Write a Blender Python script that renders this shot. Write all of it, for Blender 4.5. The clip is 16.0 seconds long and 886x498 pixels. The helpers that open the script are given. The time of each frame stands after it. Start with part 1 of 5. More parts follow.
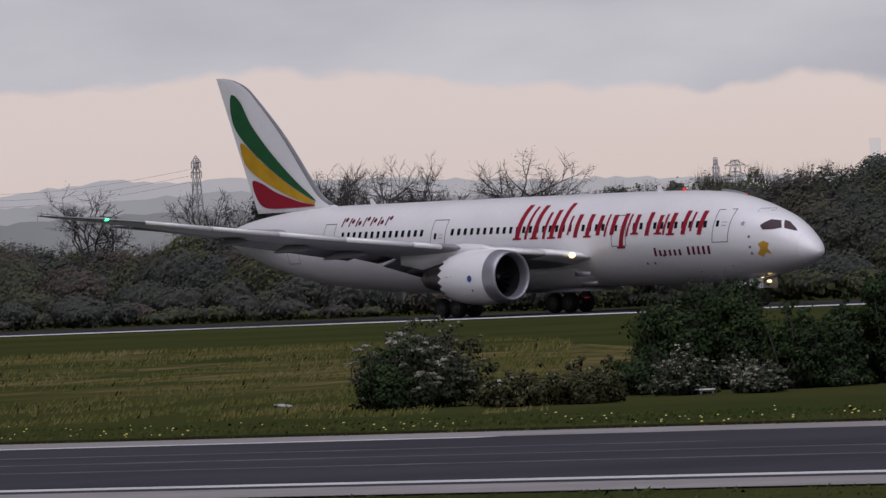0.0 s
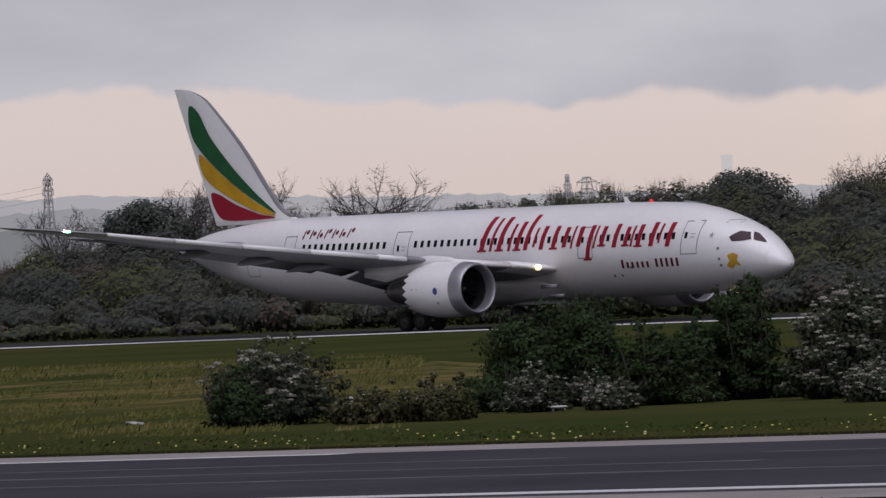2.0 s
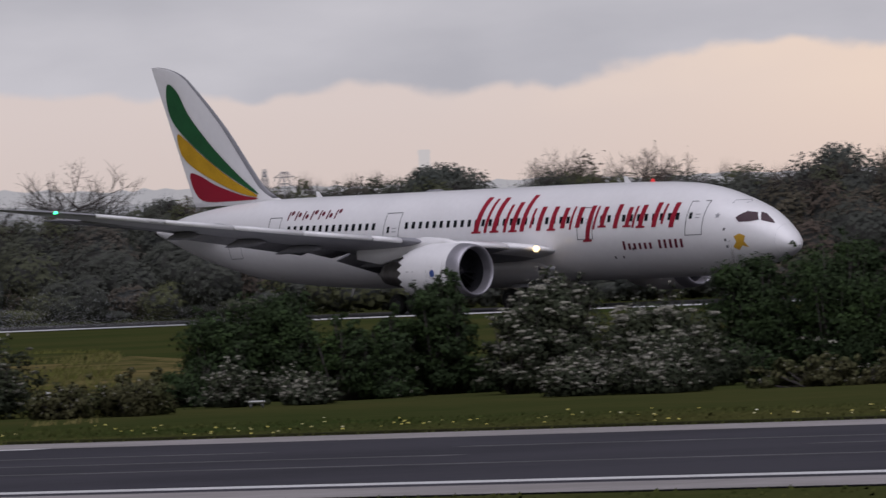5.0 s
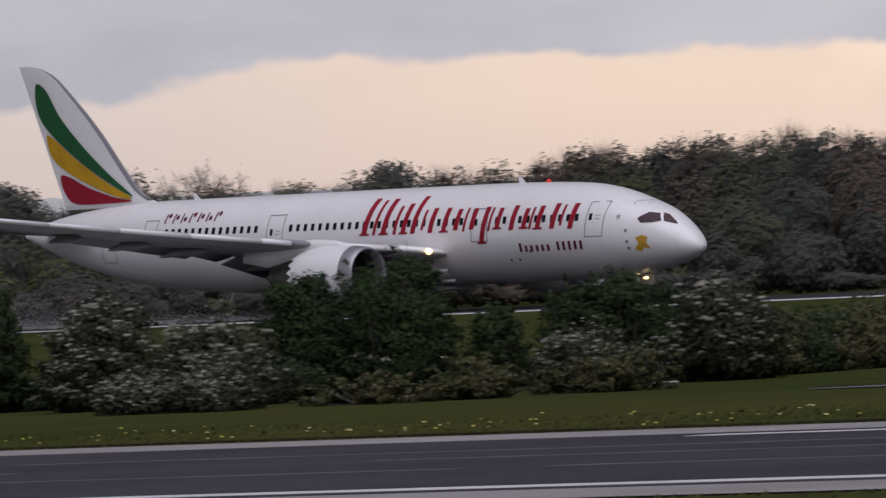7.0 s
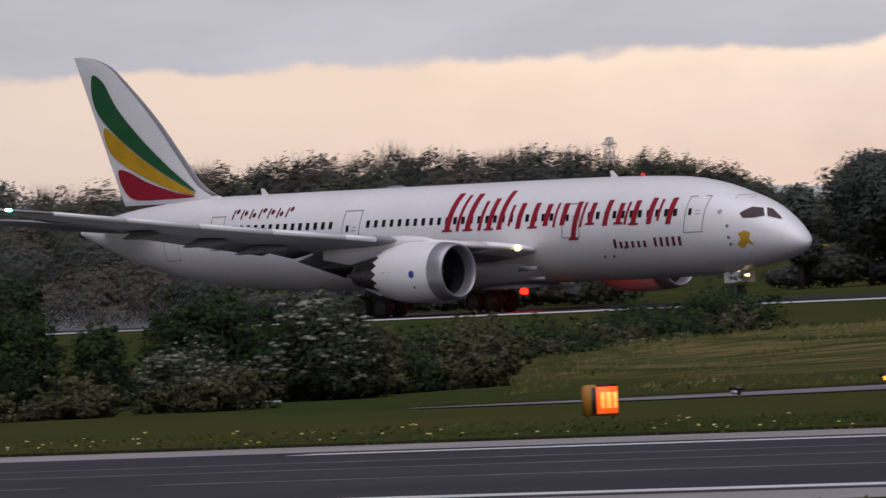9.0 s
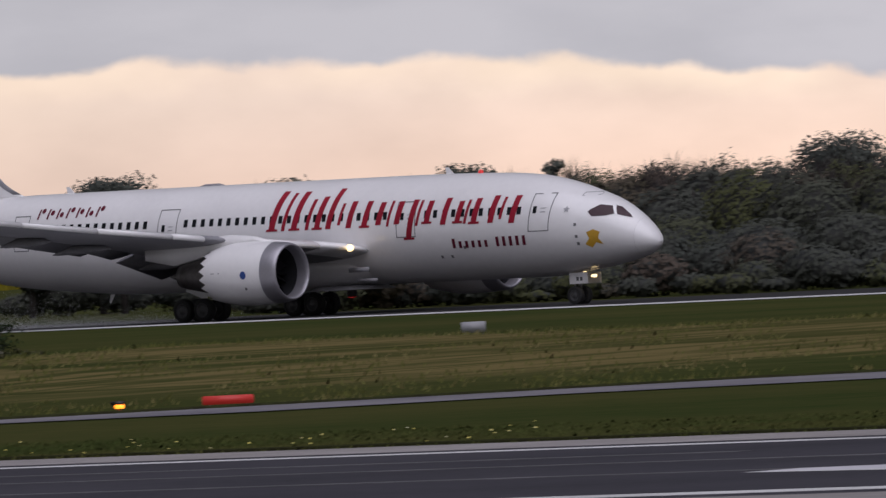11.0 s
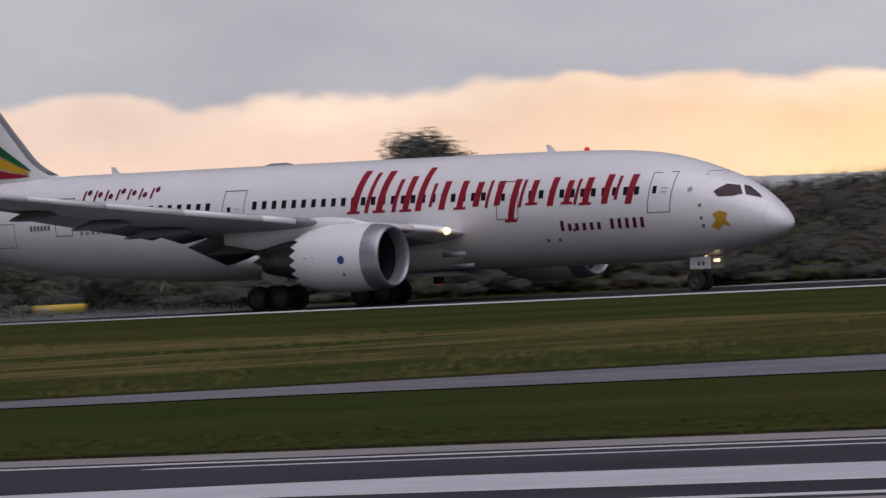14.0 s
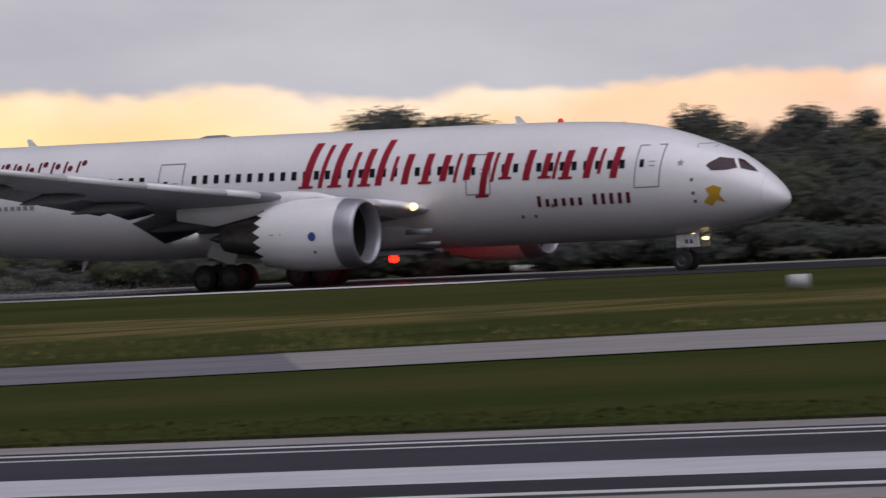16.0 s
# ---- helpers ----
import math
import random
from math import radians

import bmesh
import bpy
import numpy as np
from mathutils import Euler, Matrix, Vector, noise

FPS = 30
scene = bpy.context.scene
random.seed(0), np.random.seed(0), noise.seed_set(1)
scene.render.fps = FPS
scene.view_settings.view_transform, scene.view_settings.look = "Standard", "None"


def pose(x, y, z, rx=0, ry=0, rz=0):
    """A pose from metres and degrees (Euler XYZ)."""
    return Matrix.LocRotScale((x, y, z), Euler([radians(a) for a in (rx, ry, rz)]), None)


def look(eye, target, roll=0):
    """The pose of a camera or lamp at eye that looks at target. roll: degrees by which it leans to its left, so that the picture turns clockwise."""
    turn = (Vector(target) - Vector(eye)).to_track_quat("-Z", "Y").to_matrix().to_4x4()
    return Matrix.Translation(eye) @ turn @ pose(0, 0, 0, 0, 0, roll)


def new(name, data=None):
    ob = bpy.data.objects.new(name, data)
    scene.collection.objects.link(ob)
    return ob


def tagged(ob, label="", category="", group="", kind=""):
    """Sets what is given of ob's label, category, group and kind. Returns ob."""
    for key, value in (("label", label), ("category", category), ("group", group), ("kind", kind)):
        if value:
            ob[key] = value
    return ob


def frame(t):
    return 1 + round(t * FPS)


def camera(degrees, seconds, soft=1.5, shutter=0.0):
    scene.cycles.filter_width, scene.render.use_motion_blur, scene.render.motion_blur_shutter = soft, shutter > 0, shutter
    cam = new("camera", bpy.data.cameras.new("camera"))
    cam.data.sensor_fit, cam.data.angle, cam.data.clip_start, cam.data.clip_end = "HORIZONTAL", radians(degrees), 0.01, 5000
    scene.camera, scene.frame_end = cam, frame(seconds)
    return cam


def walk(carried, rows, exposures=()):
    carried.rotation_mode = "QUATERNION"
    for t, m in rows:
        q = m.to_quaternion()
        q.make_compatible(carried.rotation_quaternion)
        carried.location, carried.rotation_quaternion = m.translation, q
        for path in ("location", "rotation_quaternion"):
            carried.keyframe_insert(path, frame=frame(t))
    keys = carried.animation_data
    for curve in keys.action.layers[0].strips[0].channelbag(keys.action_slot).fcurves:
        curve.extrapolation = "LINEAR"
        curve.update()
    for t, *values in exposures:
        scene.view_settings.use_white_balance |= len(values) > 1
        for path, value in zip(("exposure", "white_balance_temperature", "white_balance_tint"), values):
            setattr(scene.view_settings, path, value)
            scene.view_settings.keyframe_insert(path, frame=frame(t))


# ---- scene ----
EYE = (0.0, 0.0, 4.00)
TRACK_Y = 535.43          # centre line of the far runway
cam = camera(4.133, 16.0, soft=1.4, shutter=0.4)
# seconds, yaw, pitch, roll of the hand-held pan
PAN = [
    (0.0, 47.674, 0.034, 2.485),
    (0.5, 47.564, 0.070, 2.509),
    (1.0, 47.328, 0.095, 2.513),
    (1.5, 47.172, 0.099, 2.490),
    (2.0, 46.982, 0.084, 2.535),
    (2.5, 46.839, 0.076, 2.590),
    (3.0, 46.732, 0.071, 2.607),
    (3.2, 46.684, 0.066, 2.578),
    (5.3, 45.252, -0.009, 2.600),
    (5.5, 45.027, -0.012, 2.604),
    (6.0, 44.545, -0.022, 2.658),
    (6.5, 44.059, -0.018, 2.749),
    (7.0, 43.478, -0.014, 2.745),
    (7.5, 42.947, -0.014, 2.742),
    (8.0, 42.640, -0.007, 2.762),
    (8.5, 42.114, -0.009, 2.748),
    (9.0, 41.622, -0.011, 2.759),
    (9.5, 40.995, -0.018, 2.682),
    (10.0, 39.882, -0.040, 2.592),
    (10.2, 39.362, -0.051, 2.620),
    (12.3, 36.439, -0.019, 2.783),
    (12.5, 36.008, -0.026, 2.709),
    (13.0, 34.870, -0.056, 2.799),
    (13.5, 33.995, -0.075, 2.930),
    (14.0, 32.944, -0.109, 2.794),
    (14.5, 31.478, -0.153, 2.781),
    (15.0, 29.728, -0.196, 2.716),
    (15.5, 28.497, -0.217, 2.700),
    (16.0, 27.161, -0.231, 2.646),
]
# the picture is stopped down as the pan meets the sunset
EXPOSURES = [(0.0, 0.06), (6.0, 0.06), (9.0, 0.08), (12.0, -0.05), (14.0, -0.14), (15.0, -0.2), (16.0, -0.08)]
walk(cam, [(t, pose(*EYE, 90 + p, r, yaw)) for t, yaw, p, r in PAN], EXPOSURES)

# seconds, place of the airliner's nose along the runway
ROLL_OUT = [
    (0.0, -552.54),
    (0.5, -550.18),
    (1.0, -547.62),
    (1.5, -544.92),
    (2.0, -541.99),
    (2.5, -538.76),
    (3.0, -535.07),
    (3.2, -533.49),
    (5.3, -511.48),
    (5.5, -508.93),
    (6.0, -502.01),
    (6.5, -494.48),
    (7.0, -486.37),
    (7.5, -477.61),
    (8.0, -468.33),
    (8.5, -458.33),
    (9.0, -447.72),
    (9.5, -436.56),
    (10.0, -425.09),
    (10.2, -420.30),
    (12.3, -376.20),
    (12.5, -371.01),
    (13.0, -357.50),
    (13.5, -342.41),
    (14.0, -325.50),
    (14.5, -309.74),
    (15.0, -291.74),
    (15.5, -275.01),
    (16.0, -255.67),
]

# ---- light: late day under a broken overcast ----
SUN_AZ, SUN_EL = radians(130), radians(62)
world = bpy.data.worlds.new("dusk_sky")
scene.world = world
world.use_nodes = True
wn = world.node_tree.nodes
sky = wn.new("ShaderNodeTexSky")
sky.sky_type, sky.sun_disc = "NISHITA", False
sky.sun_elevation, sky.sun_rotation = SUN_EL, SUN_AZ
sky.air_density, sky.dust_density = 1.0, 4.0
desat = wn.new("ShaderNodeHueSaturation")
desat.inputs["Saturation"].default_value = 0.35
world.node_tree.links.new(sky.outputs[0], desat.inputs["Color"])
world.node_tree.links.new(desat.outputs[0], wn["Background"].inputs[0])
wn["Background"].inputs[1].default_value = 0.026
sun = new("sun", bpy.data.lights.new("sun", "SUN"))
sun.data.energy, sun.data.angle, sun.data.color = 1.98, radians(82), (0.97, 0.94, 1.1)
sun.matrix_world = look((0, 0, 0), (-math.sin(SUN_AZ) * math.cos(SUN_EL), -math.cos(SUN_AZ) * math.cos(SUN_EL), -math.sin(SUN_EL)))


# ---- materials ----
def mat(name, color, rough=0.6, metal=0.0, second=None, scale=1.0, amount=0.5, bump=0.0, fine=8.0, spec=0.5, coat=0.0, island=0.0, emit=0.0, soft=False, tints=()):
    """A surface with two scales of variation between two colours, and fine relief."""
    m = bpy.data.materials.new(name)
    m.use_nodes = True
    n, l = m.node_tree.nodes, m.node_tree.links
    b = n["Principled BSDF"]
    b.inputs["Roughness"].default_value, b.inputs["Metallic"].default_value = rough, metal
    b.inputs["Specular IOR Level"].default_value, b.inputs["Coat Weight"].default_value = spec, coat
    second = second or tuple(c * 0.75 for c in color)
    co = n.new("ShaderNodeTexCoord")
    big, small = n.new("ShaderNodeTexNoise"), n.new("ShaderNodeTexNoise")
    big.inputs["Scale"].default_value, small.inputs["Scale"].default_value = scale, scale * fine
    big.inputs["Detail"].default_value, small.inputs["Detail"].default_value = 4.0, 3.0
    for t in (big, small):
        l.new(co.outputs["Object"], t.inputs["Vector"])
    add = n.new("ShaderNodeMath")
    add.operation = "MULTIPLY_ADD"
    l.new(small.outputs["Fac"], add.inputs[0])
    add.inputs[1].default_value = 0.5
    l.new(big.outputs["Fac"], add.inputs[2])
    rng = n.new("ShaderNodeMapRange")
    rng.inputs["From Min"].default_value, rng.inputs["From Max"].default_value = 0.5, 1.0
    rng.inputs["To Max"].default_value = amount * 2
    l.new(add.outputs[0], rng.inputs["Value"])
    mix = n.new("ShaderNodeMix")
    mix.data_type = "RGBA"
    mix.inputs["A"].default_value, mix.inputs["B"].default_value = (*color, 1), (*second, 1)
    l.new(rng.outputs[0], mix.inputs["Factor"])
    out = mix.outputs["Result"]
    for name_, tint in tints:
        # each plant's own share of a second and third hue
        at, tm = n.new("ShaderNodeAttribute"), n.new("ShaderNodeMix")
        at.attribute_name, tm.data_type = name_, "RGBA"
        tm.inputs["B"].default_value = (*tint, 1)
        l.new(at.outputs["Fac"], tm.inputs["Factor"])
        l.new(out, tm.inputs["A"])
        out = tm.outputs["Result"]
    if soft:
        # leaves turn with the crown that they grow on
        at = n.new("ShaderNodeAttribute")
        at.attribute_name = "leaf_normal"
        l.new(at.outputs["Vector"], b.inputs["Normal"])
    if island:
        g, hsv, r2 = n.new("ShaderNodeNewGeometry"), n.new("ShaderNodeHueSaturation"), n.new("ShaderNodeMapRange")
        r2.inputs["To Min"].default_value, r2.inputs["To Max"].default_value = 1 - island, 1 + island
        l.new(g.outputs["Random Per Island"], r2.inputs["Value"])
        l.new(r2.outputs[0], hsv.inputs["Value"])
        l.new(out, hsv.inputs["Color"])
        out = hsv.outputs[0]
    l.new(out, b.inputs["Base Color"])
    if bump:
        bp = n.new("ShaderNodeBump")
        bp.inputs["Strength"].default_value, bp.inputs["Distance"].default_value = bump, 0.05
        l.new(small.outputs["Fac"], bp.inputs["Height"])
        l.new(bp.outputs[0], b.inputs["Normal"])
    if emit:
        b.inputs["Emission Color"].default_value, b.inputs["Emission Strength"].default_value = (*color, 1), emit
    return m


TAXIWAY = mat("taxiway_asphalt", (0.13, 0.124, 0.142), 0.9, second=(0.19, 0.182, 0.2), scale=0.15, amount=0.7, spec=0.08)
STRAW = mat("dry_grass", (0.17, 0.14, 0.062), 0.9, second=(0.085, 0.088, 0.026), scale=0.12, amount=0.9, island=0.12, spec=0.0, soft=True)
GRASS = mat("grass", (0.026, 0.041, 0.012), 0.9, second=(0.056, 0.056, 0.02), scale=0.035, amount=0.6, bump=0.3, fine=22, spec=0.0)
BLADE = mat("grass_blade", (0.03, 0.048, 0.013), 0.8, second=(0.064, 0.066, 0.022), scale=0.035, amount=0.6, island=0.12, spec=0.0, soft=True)


def dry_banks(m, low, high):
    """Streaks of drier, yellower grass on the raised banks."""
    n, l = m.node_tree.nodes, m.node_tree.links
    b = n["Principled BSDF"]
    src = b.inputs["Base Color"].links[0].from_socket
    co, sep, mp, tx = n.new("ShaderNodeTexCoord"), n.new("ShaderNodeSeparateXYZ"), n.new("ShaderNodeMapping"), n.new("ShaderNodeTexNoise")
    l.new(co.outputs["Object"], sep.inputs[0])
    mp.inputs["Rotation"].default_value = (0, 0, radians(-36))
    mp.inputs["Scale"].default_value = (0.8, 0.09, 0.0)
    l.new(co.outputs["Object"], mp.inputs[0])
    l.new(mp.outputs[0], tx.inputs["Vector"])
    tx.inputs["Scale"].default_value, tx.inputs["Detail"].default_value = 1.0, 5.0
    up, st, mul, mx = n.new("ShaderNodeMapRange"), n.new("ShaderNodeMapRange"), n.new("ShaderNodeMath"), n.new("ShaderNodeMix")
    up.inputs["From Min"].default_value, up.inputs["From Max"].default_value = low, high
    l.new(sep.outputs["Z"], up.inputs["Value"])
    st.inputs["From Min"].default_value, st.inputs["From Max"].default_value = 0.42, 0.57
    st.inputs["To Min"].default_value, st.inputs["To Max"].default_value = 0.25, 1.15
    l.new(tx.outputs["Fac"], st.inputs["Value"])
    # mown lines along the contours of the bank
    cv, ln, ls, both = n.new("ShaderNodeMapping"), n.new("ShaderNodeTexNoise"), n.new("ShaderNodeMapRange"), n.new("ShaderNodeMath")
    cv.inputs["Scale"].default_value = (0.02, 0.02, 9.0)
    l.new(co.outputs["Object"], cv.inputs[0])
    l.new(cv.outputs[0], ln.inputs["Vector"])
    ln.inputs["Scale"].default_value, ln.inputs["Detail"].default_value = 1.0, 3.0
    ls.inputs["From Min"].default_value, ls.inputs["From Max"].default_value = 0.4, 0.6
    ls.inputs["To Min"].default_value, ls.inputs["To Max"].default_value = 0.0, 1.3
    l.new(ln.outputs["Fac"], ls.inputs["Value"])
    both.operation = "MULTIPLY"
    l.new(ls.outputs[0], both.inputs[0])
    l.new(st.outputs[0], both.inputs[1])
    mul.operation, mul.use_clamp = "MULTIPLY", True
    l.new(up.outputs[0], mul.inputs[0])
    l.new(both.outputs[0], mul.inputs[1])
    mx.data_type = "RGBA"
    l.new(mul.outputs[0], mx.inputs["Factor"])
    l.new(src, mx.inputs["A"])
    mx.inputs["B"].default_value = (0.135, 0.108, 0.046, 1)
    l.new(mx.outputs["Result"], b.inputs["Base Color"])


dry_banks(GRASS, 0.04, 0.35)
dry_banks(BLADE, 0.06, 0.38)
ASPHALT = mat("asphalt", (0.033, 0.032, 0.039), 0.9, second=(0.052, 0.05, 0.06), scale=0.09, amount=0.7, fine=30, spec=0.08)
WET = mat("damp_runway_surface", (0.022, 0.021, 0.023), 0.8, second=(0.032, 0.031, 0.033), scale=0.05, amount=0.7, spec=0.1)
CONCRETE = mat("pale_concrete", (0.31, 0.29, 0.29), 0.9, second=(0.23, 0.215, 0.21), scale=0.2, amount=0.6, spec=0.1)
PAINT = mat("runway_paint", (0.62, 0.62, 0.63), 0.9, second=(0.5, 0.5, 0.5), scale=0.4, amount=0.6)
BAND = mat("pale_grey_paint", (0.55, 0.54, 0.58), 0.9, second=(0.46, 0.45, 0.49), scale=0.4, amount=0.6)
OLDPAINT = mat("worn_runway_paint", (0.13, 0.125, 0.135), 0.9, second=(0.06, 0.06, 0.065), scale=0.5, amount=0.9)
WHITE = mat("white_aircraft_paint", (0.8, 0.79, 0.8), 0.28, second=(0.74, 0.73, 0.74), scale=0.25, amount=0.6, fine=12, coat=0.3)
SEAM = mat("panel_seam", (0.33, 0.33, 0.35), 0.6)
DARKSEAM = mat("door_seal", (0.16, 0.16, 0.17), 0.6)
# darker than the pale grey paint; shade under the wings put into the colour
GREY = mat("shade_darkened_grey_paint", (0.27, 0.265, 0.285), 0.5, second=(0.22, 0.22, 0.24), scale=0.6, amount=0.6, spec=0.25)
# darker copy of the wing grey, with the shade on the flaps in it
FLAPGREY = mat("flap_grey_with_shade", (0.2, 0.195, 0.21), 0.6, second=(0.15, 0.15, 0.165), scale=0.6, amount=0.6, spec=0.15)
LIP = mat("bare_metal_lip", (0.36, 0.35, 0.385), 0.42, 0.6, second=(0.3, 0.29, 0.32), scale=0.8, amount=0.4)
# shade of the deep inlet put into the duct colour
DUCT = mat("shaded_inlet_duct", (0.03, 0.03, 0.034), 0.7, spec=0.1)
FAN = mat("dark_fan", (0.03, 0.03, 0.035), 0.4, 0.4)
HOT = mat("heat_stained_metal", (0.12, 0.11, 0.11), 0.45, 0.7, second=(0.06, 0.055, 0.05), scale=2.0)
GLASS = mat("dark_window_glass", (0.012, 0.013, 0.017), 0.12)
SCREEN = mat("flight_deck_glass", (0.045, 0.016, 0.024), 0.2, spec=0.25)
RED = mat("livery_red", (0.3, 0.012, 0.03), 0.5, second=(0.26, 0.012, 0.028), scale=0.8, spec=0.2)
DEEPRED = mat("livery_dark_red", (0.13, 0.012, 0.03), 0.5, spec=0.2)
GREEN = mat("livery_green", (0.02, 0.11, 0.04), 0.5, spec=0.2)
YELLOW = mat("livery_yellow", (0.6, 0.34, 0.02), 0.5, spec=0.2)
GOLD = mat("livery_gold", (0.6, 0.34, 0.03), 0.4)
BLUE = mat("badge_blue", (0.03, 0.08, 0.3), 0.4)
RUBBER = mat("tyre_rubber", (0.018, 0.018, 0.019), 0.75, second=(0.03, 0.03, 0.03), scale=4)
RIM = mat("wheel_rim", (0.12, 0.12, 0.125), 0.4, 0.5)
STRUT = mat("gear_strut", (0.35, 0.35, 0.36), 0.4, 0.4)
LAMP = mat("lit_landing_lamp", (1.0, 0.72, 0.36), 0.3, emit=2.4)
TAXI = mat("lit_taxi_lamp", (1.0, 0.72, 0.36), 0.3, emit=2.4)
NAV = mat("lit_green_lamp", (0.05, 1.0, 0.35), 0.3, emit=4)
BEACON = mat("lit_red_beacon", (1.0, 0.0005, 0.0002), 0.3, emit=170)
STROBE = mat("white_strobe", (1.0, 1.0, 1.0), 0.3, emit=90)
BEACON_DIM = mat("red_beacon_lens", (0.5, 0.02, 0.02), 0.3, emit=0.6)
BARK = mat("bark", (0.055, 0.045, 0.042), 0.9, second=(0.035, 0.03, 0.03), scale=1.5, bump=0.5)
LEAF = mat("tree_leaf", (0.062, 0.072, 0.068), 0.75, second=(0.078, 0.084, 0.072), scale=0.12, amount=0.9, island=0.2, spec=0.0, soft=True)
# leaf green greyed in its base colour for the haze of distance
WOODLEAF = mat("hazy_woodland_leaf", (0.052, 0.058, 0.053), 0.8, second=(0.063, 0.067, 0.057), scale=0.06, amount=1.0, island=0.06, spec=0.0, soft=True, tints=(("olive", (0.075, 0.08, 0.036)), ("brown", (0.088, 0.07, 0.058))))
WOOD_HULL = mat("wood_hull", (0.045, 0.05, 0.05), 0.9, second=(0.056, 0.056, 0.05), scale=0.1, spec=0.0)
BUSHLEAF = mat("shrub_leaf", (0.036, 0.06, 0.019), 0.7, second=(0.026, 0.04, 0.018), scale=0.8, amount=0.9, island=0.4, spec=0.05, soft=True)
HAWLEAF = mat("hawthorn_leaf", (0.06, 0.068, 0.038), 0.7, second=(0.042, 0.05, 0.032), scale=0.8, amount=0.9, island=0.35, spec=0.05, soft=True)
SCRUBLEAF = mat("scrub_leaf", (0.05, 0.062, 0.024), 0.75, second=(0.07, 0.068, 0.034), scale=0.5, amount=0.9, island=0.35, spec=0.05, soft=True)
BLOSSOM = mat("hawthorn_blossom", (0.33, 0.31, 0.26), 0.8, second=(0.2, 0.2, 0.16), scale=2.0, island=0.3, soft=True)
GORSE = mat("yellow_flower", (0.42, 0.33, 0.03), 0.8, second=(0.16, 0.16, 0.04), scale=0.05, island=0.2, spec=0.0)
BRICKRED = mat("red_brown_boarding", (0.13, 0.065, 0.06), 0.8, second=(0.09, 0.05, 0.05), scale=1.2)
ROOFGREY = mat("pale_sheet_roof", (0.2, 0.19, 0.22), 0.6, second=(0.15, 0.145, 0.17), scale=0.7)
DAISY = mat("daisy", (0.75, 0.75, 0.6), 0.7, second=(0.7, 0.6, 0.15), scale=1.5, amount=1.0)
SIGN_LIT = mat("lit_orange_panel", (1.0, 0.12, 0.015), 0.4, emit=0.8)
SIGN_INK = mat("lit_yellow_ink", (1.0, 0.42, 0.08), 0.4, emit=1.0)
BROWN = mat("brown_box_paint", (0.2, 0.12, 0.045), 0.6)
SIGN_BODY = mat("yellow_brown_housing", (0.45, 0.2, 0.02), 0.5)
AMBER = mat("lit_amber_lamp", (1.0, 0.25, 0.02), 0.3, emit=3)
# near-black brown that carries the shadow lines along the turf edges
EDGE_SHADE = mat("turf_edge_shade", (0.025, 0.024, 0.014), 0.95, second=(0.04, 0.045, 0.018), scale=1.5, spec=0.0)
SIGN_RED = mat("red_sign_panel", (0.45, 0.03, 0.025), 0.5, emit=0.25)
BLACK = mat("black_paint", (0.02, 0.02, 0.02), 0.5)
PALE = mat("pale_plastic", (0.46, 0.46, 0.45), 0.5)
BUFF = mat("buff_panel", (0.5, 0.42, 0.32), 0.6)
YELLOWBOX = mat("yellow_board", (0.65, 0.45, 0.02), 0.5)
STEEL = mat("galvanised_steel", (0.2, 0.2, 0.21), 0.5, 0.5)
DROPS = mat("water_drops", (0.55, 0.56, 0.58), 0.6, spec=0.2)
PYLON = mat("far_steel", (0.32, 0.32, 0.34), 0.6, 0.2)


# ---- mesh helpers ----
def mesh_ob(name, bm, material, smooth=True):
    me = bpy.data.meshes.new(name)
    bm.normal_update()
    bm.to_mesh(me)
    bm.free()
    for m in material if isinstance(material, (list, tuple)) else [material]:
        me.materials.append(m)
    if smooth:
        me.shade_smooth()
    return new(name, me)


def part(name, bm, material, parent, label="", smooth=True):
    ob = mesh_ob(name, bm, material, smooth)
    ob.parent = parent
    if label:
        ob["label"] = label
    return ob


def raw(name, verts, faces, material, parent=None, smooth=False):
    me = bpy.data.meshes.new(name)
    me.from_pydata([tuple(map(float, v)) for v in verts], [], [tuple(map(int, f)) for f in faces])
    me.materials.append(material)
    if smooth:
        me.shade_smooth()
    ob = new(name, me)
    ob.parent = parent
    return ob


def empty(name, m, label="", category="", group="", kind=""):
    ob = new(name)
    ob.matrix_world = m
    return tagged(ob, label, category, group, kind)


def rings(rows, closed=True, cap=True):
    """A skin over rows of points; each row is a closed ring."""
    bm = bmesh.new()
    vs = [[bm.verts.new(p) for p in r] for r in rows]
    for a, b in zip(vs, vs[1:]):
        k = len(a)
        for i in range(k if closed else k - 1):
            bm.faces.new((a[i], a[(i + 1) % k], b[(i + 1) % k], b[i]))
    if cap and closed:
        for r in (vs[0][::-1], vs[-1]):
            bm.faces.new(r)
    bmesh.ops.recalc_face_normals(bm, faces=bm.faces)
    return bm


def lathe(profile, axis="X", n=40, cap=False, origin=(0, 0, 0)):
    """Rows (along, radius) turned about an axis."""
    rows = []
    for a, r in profile:
        ring = []
        for i in range(n):
            c, s = r * math.cos(2 * math.pi * i / n), r * math.sin(2 * math.pi * i / n)
            p = {"X": (a, c, s), "Y": (c, a, s), "Z": (c, s, a)}[axis]
            ring.append(tuple(p[j] + origin[j] for j in range(3)))
        rows.append(ring)
    return rings(rows, cap=cap)


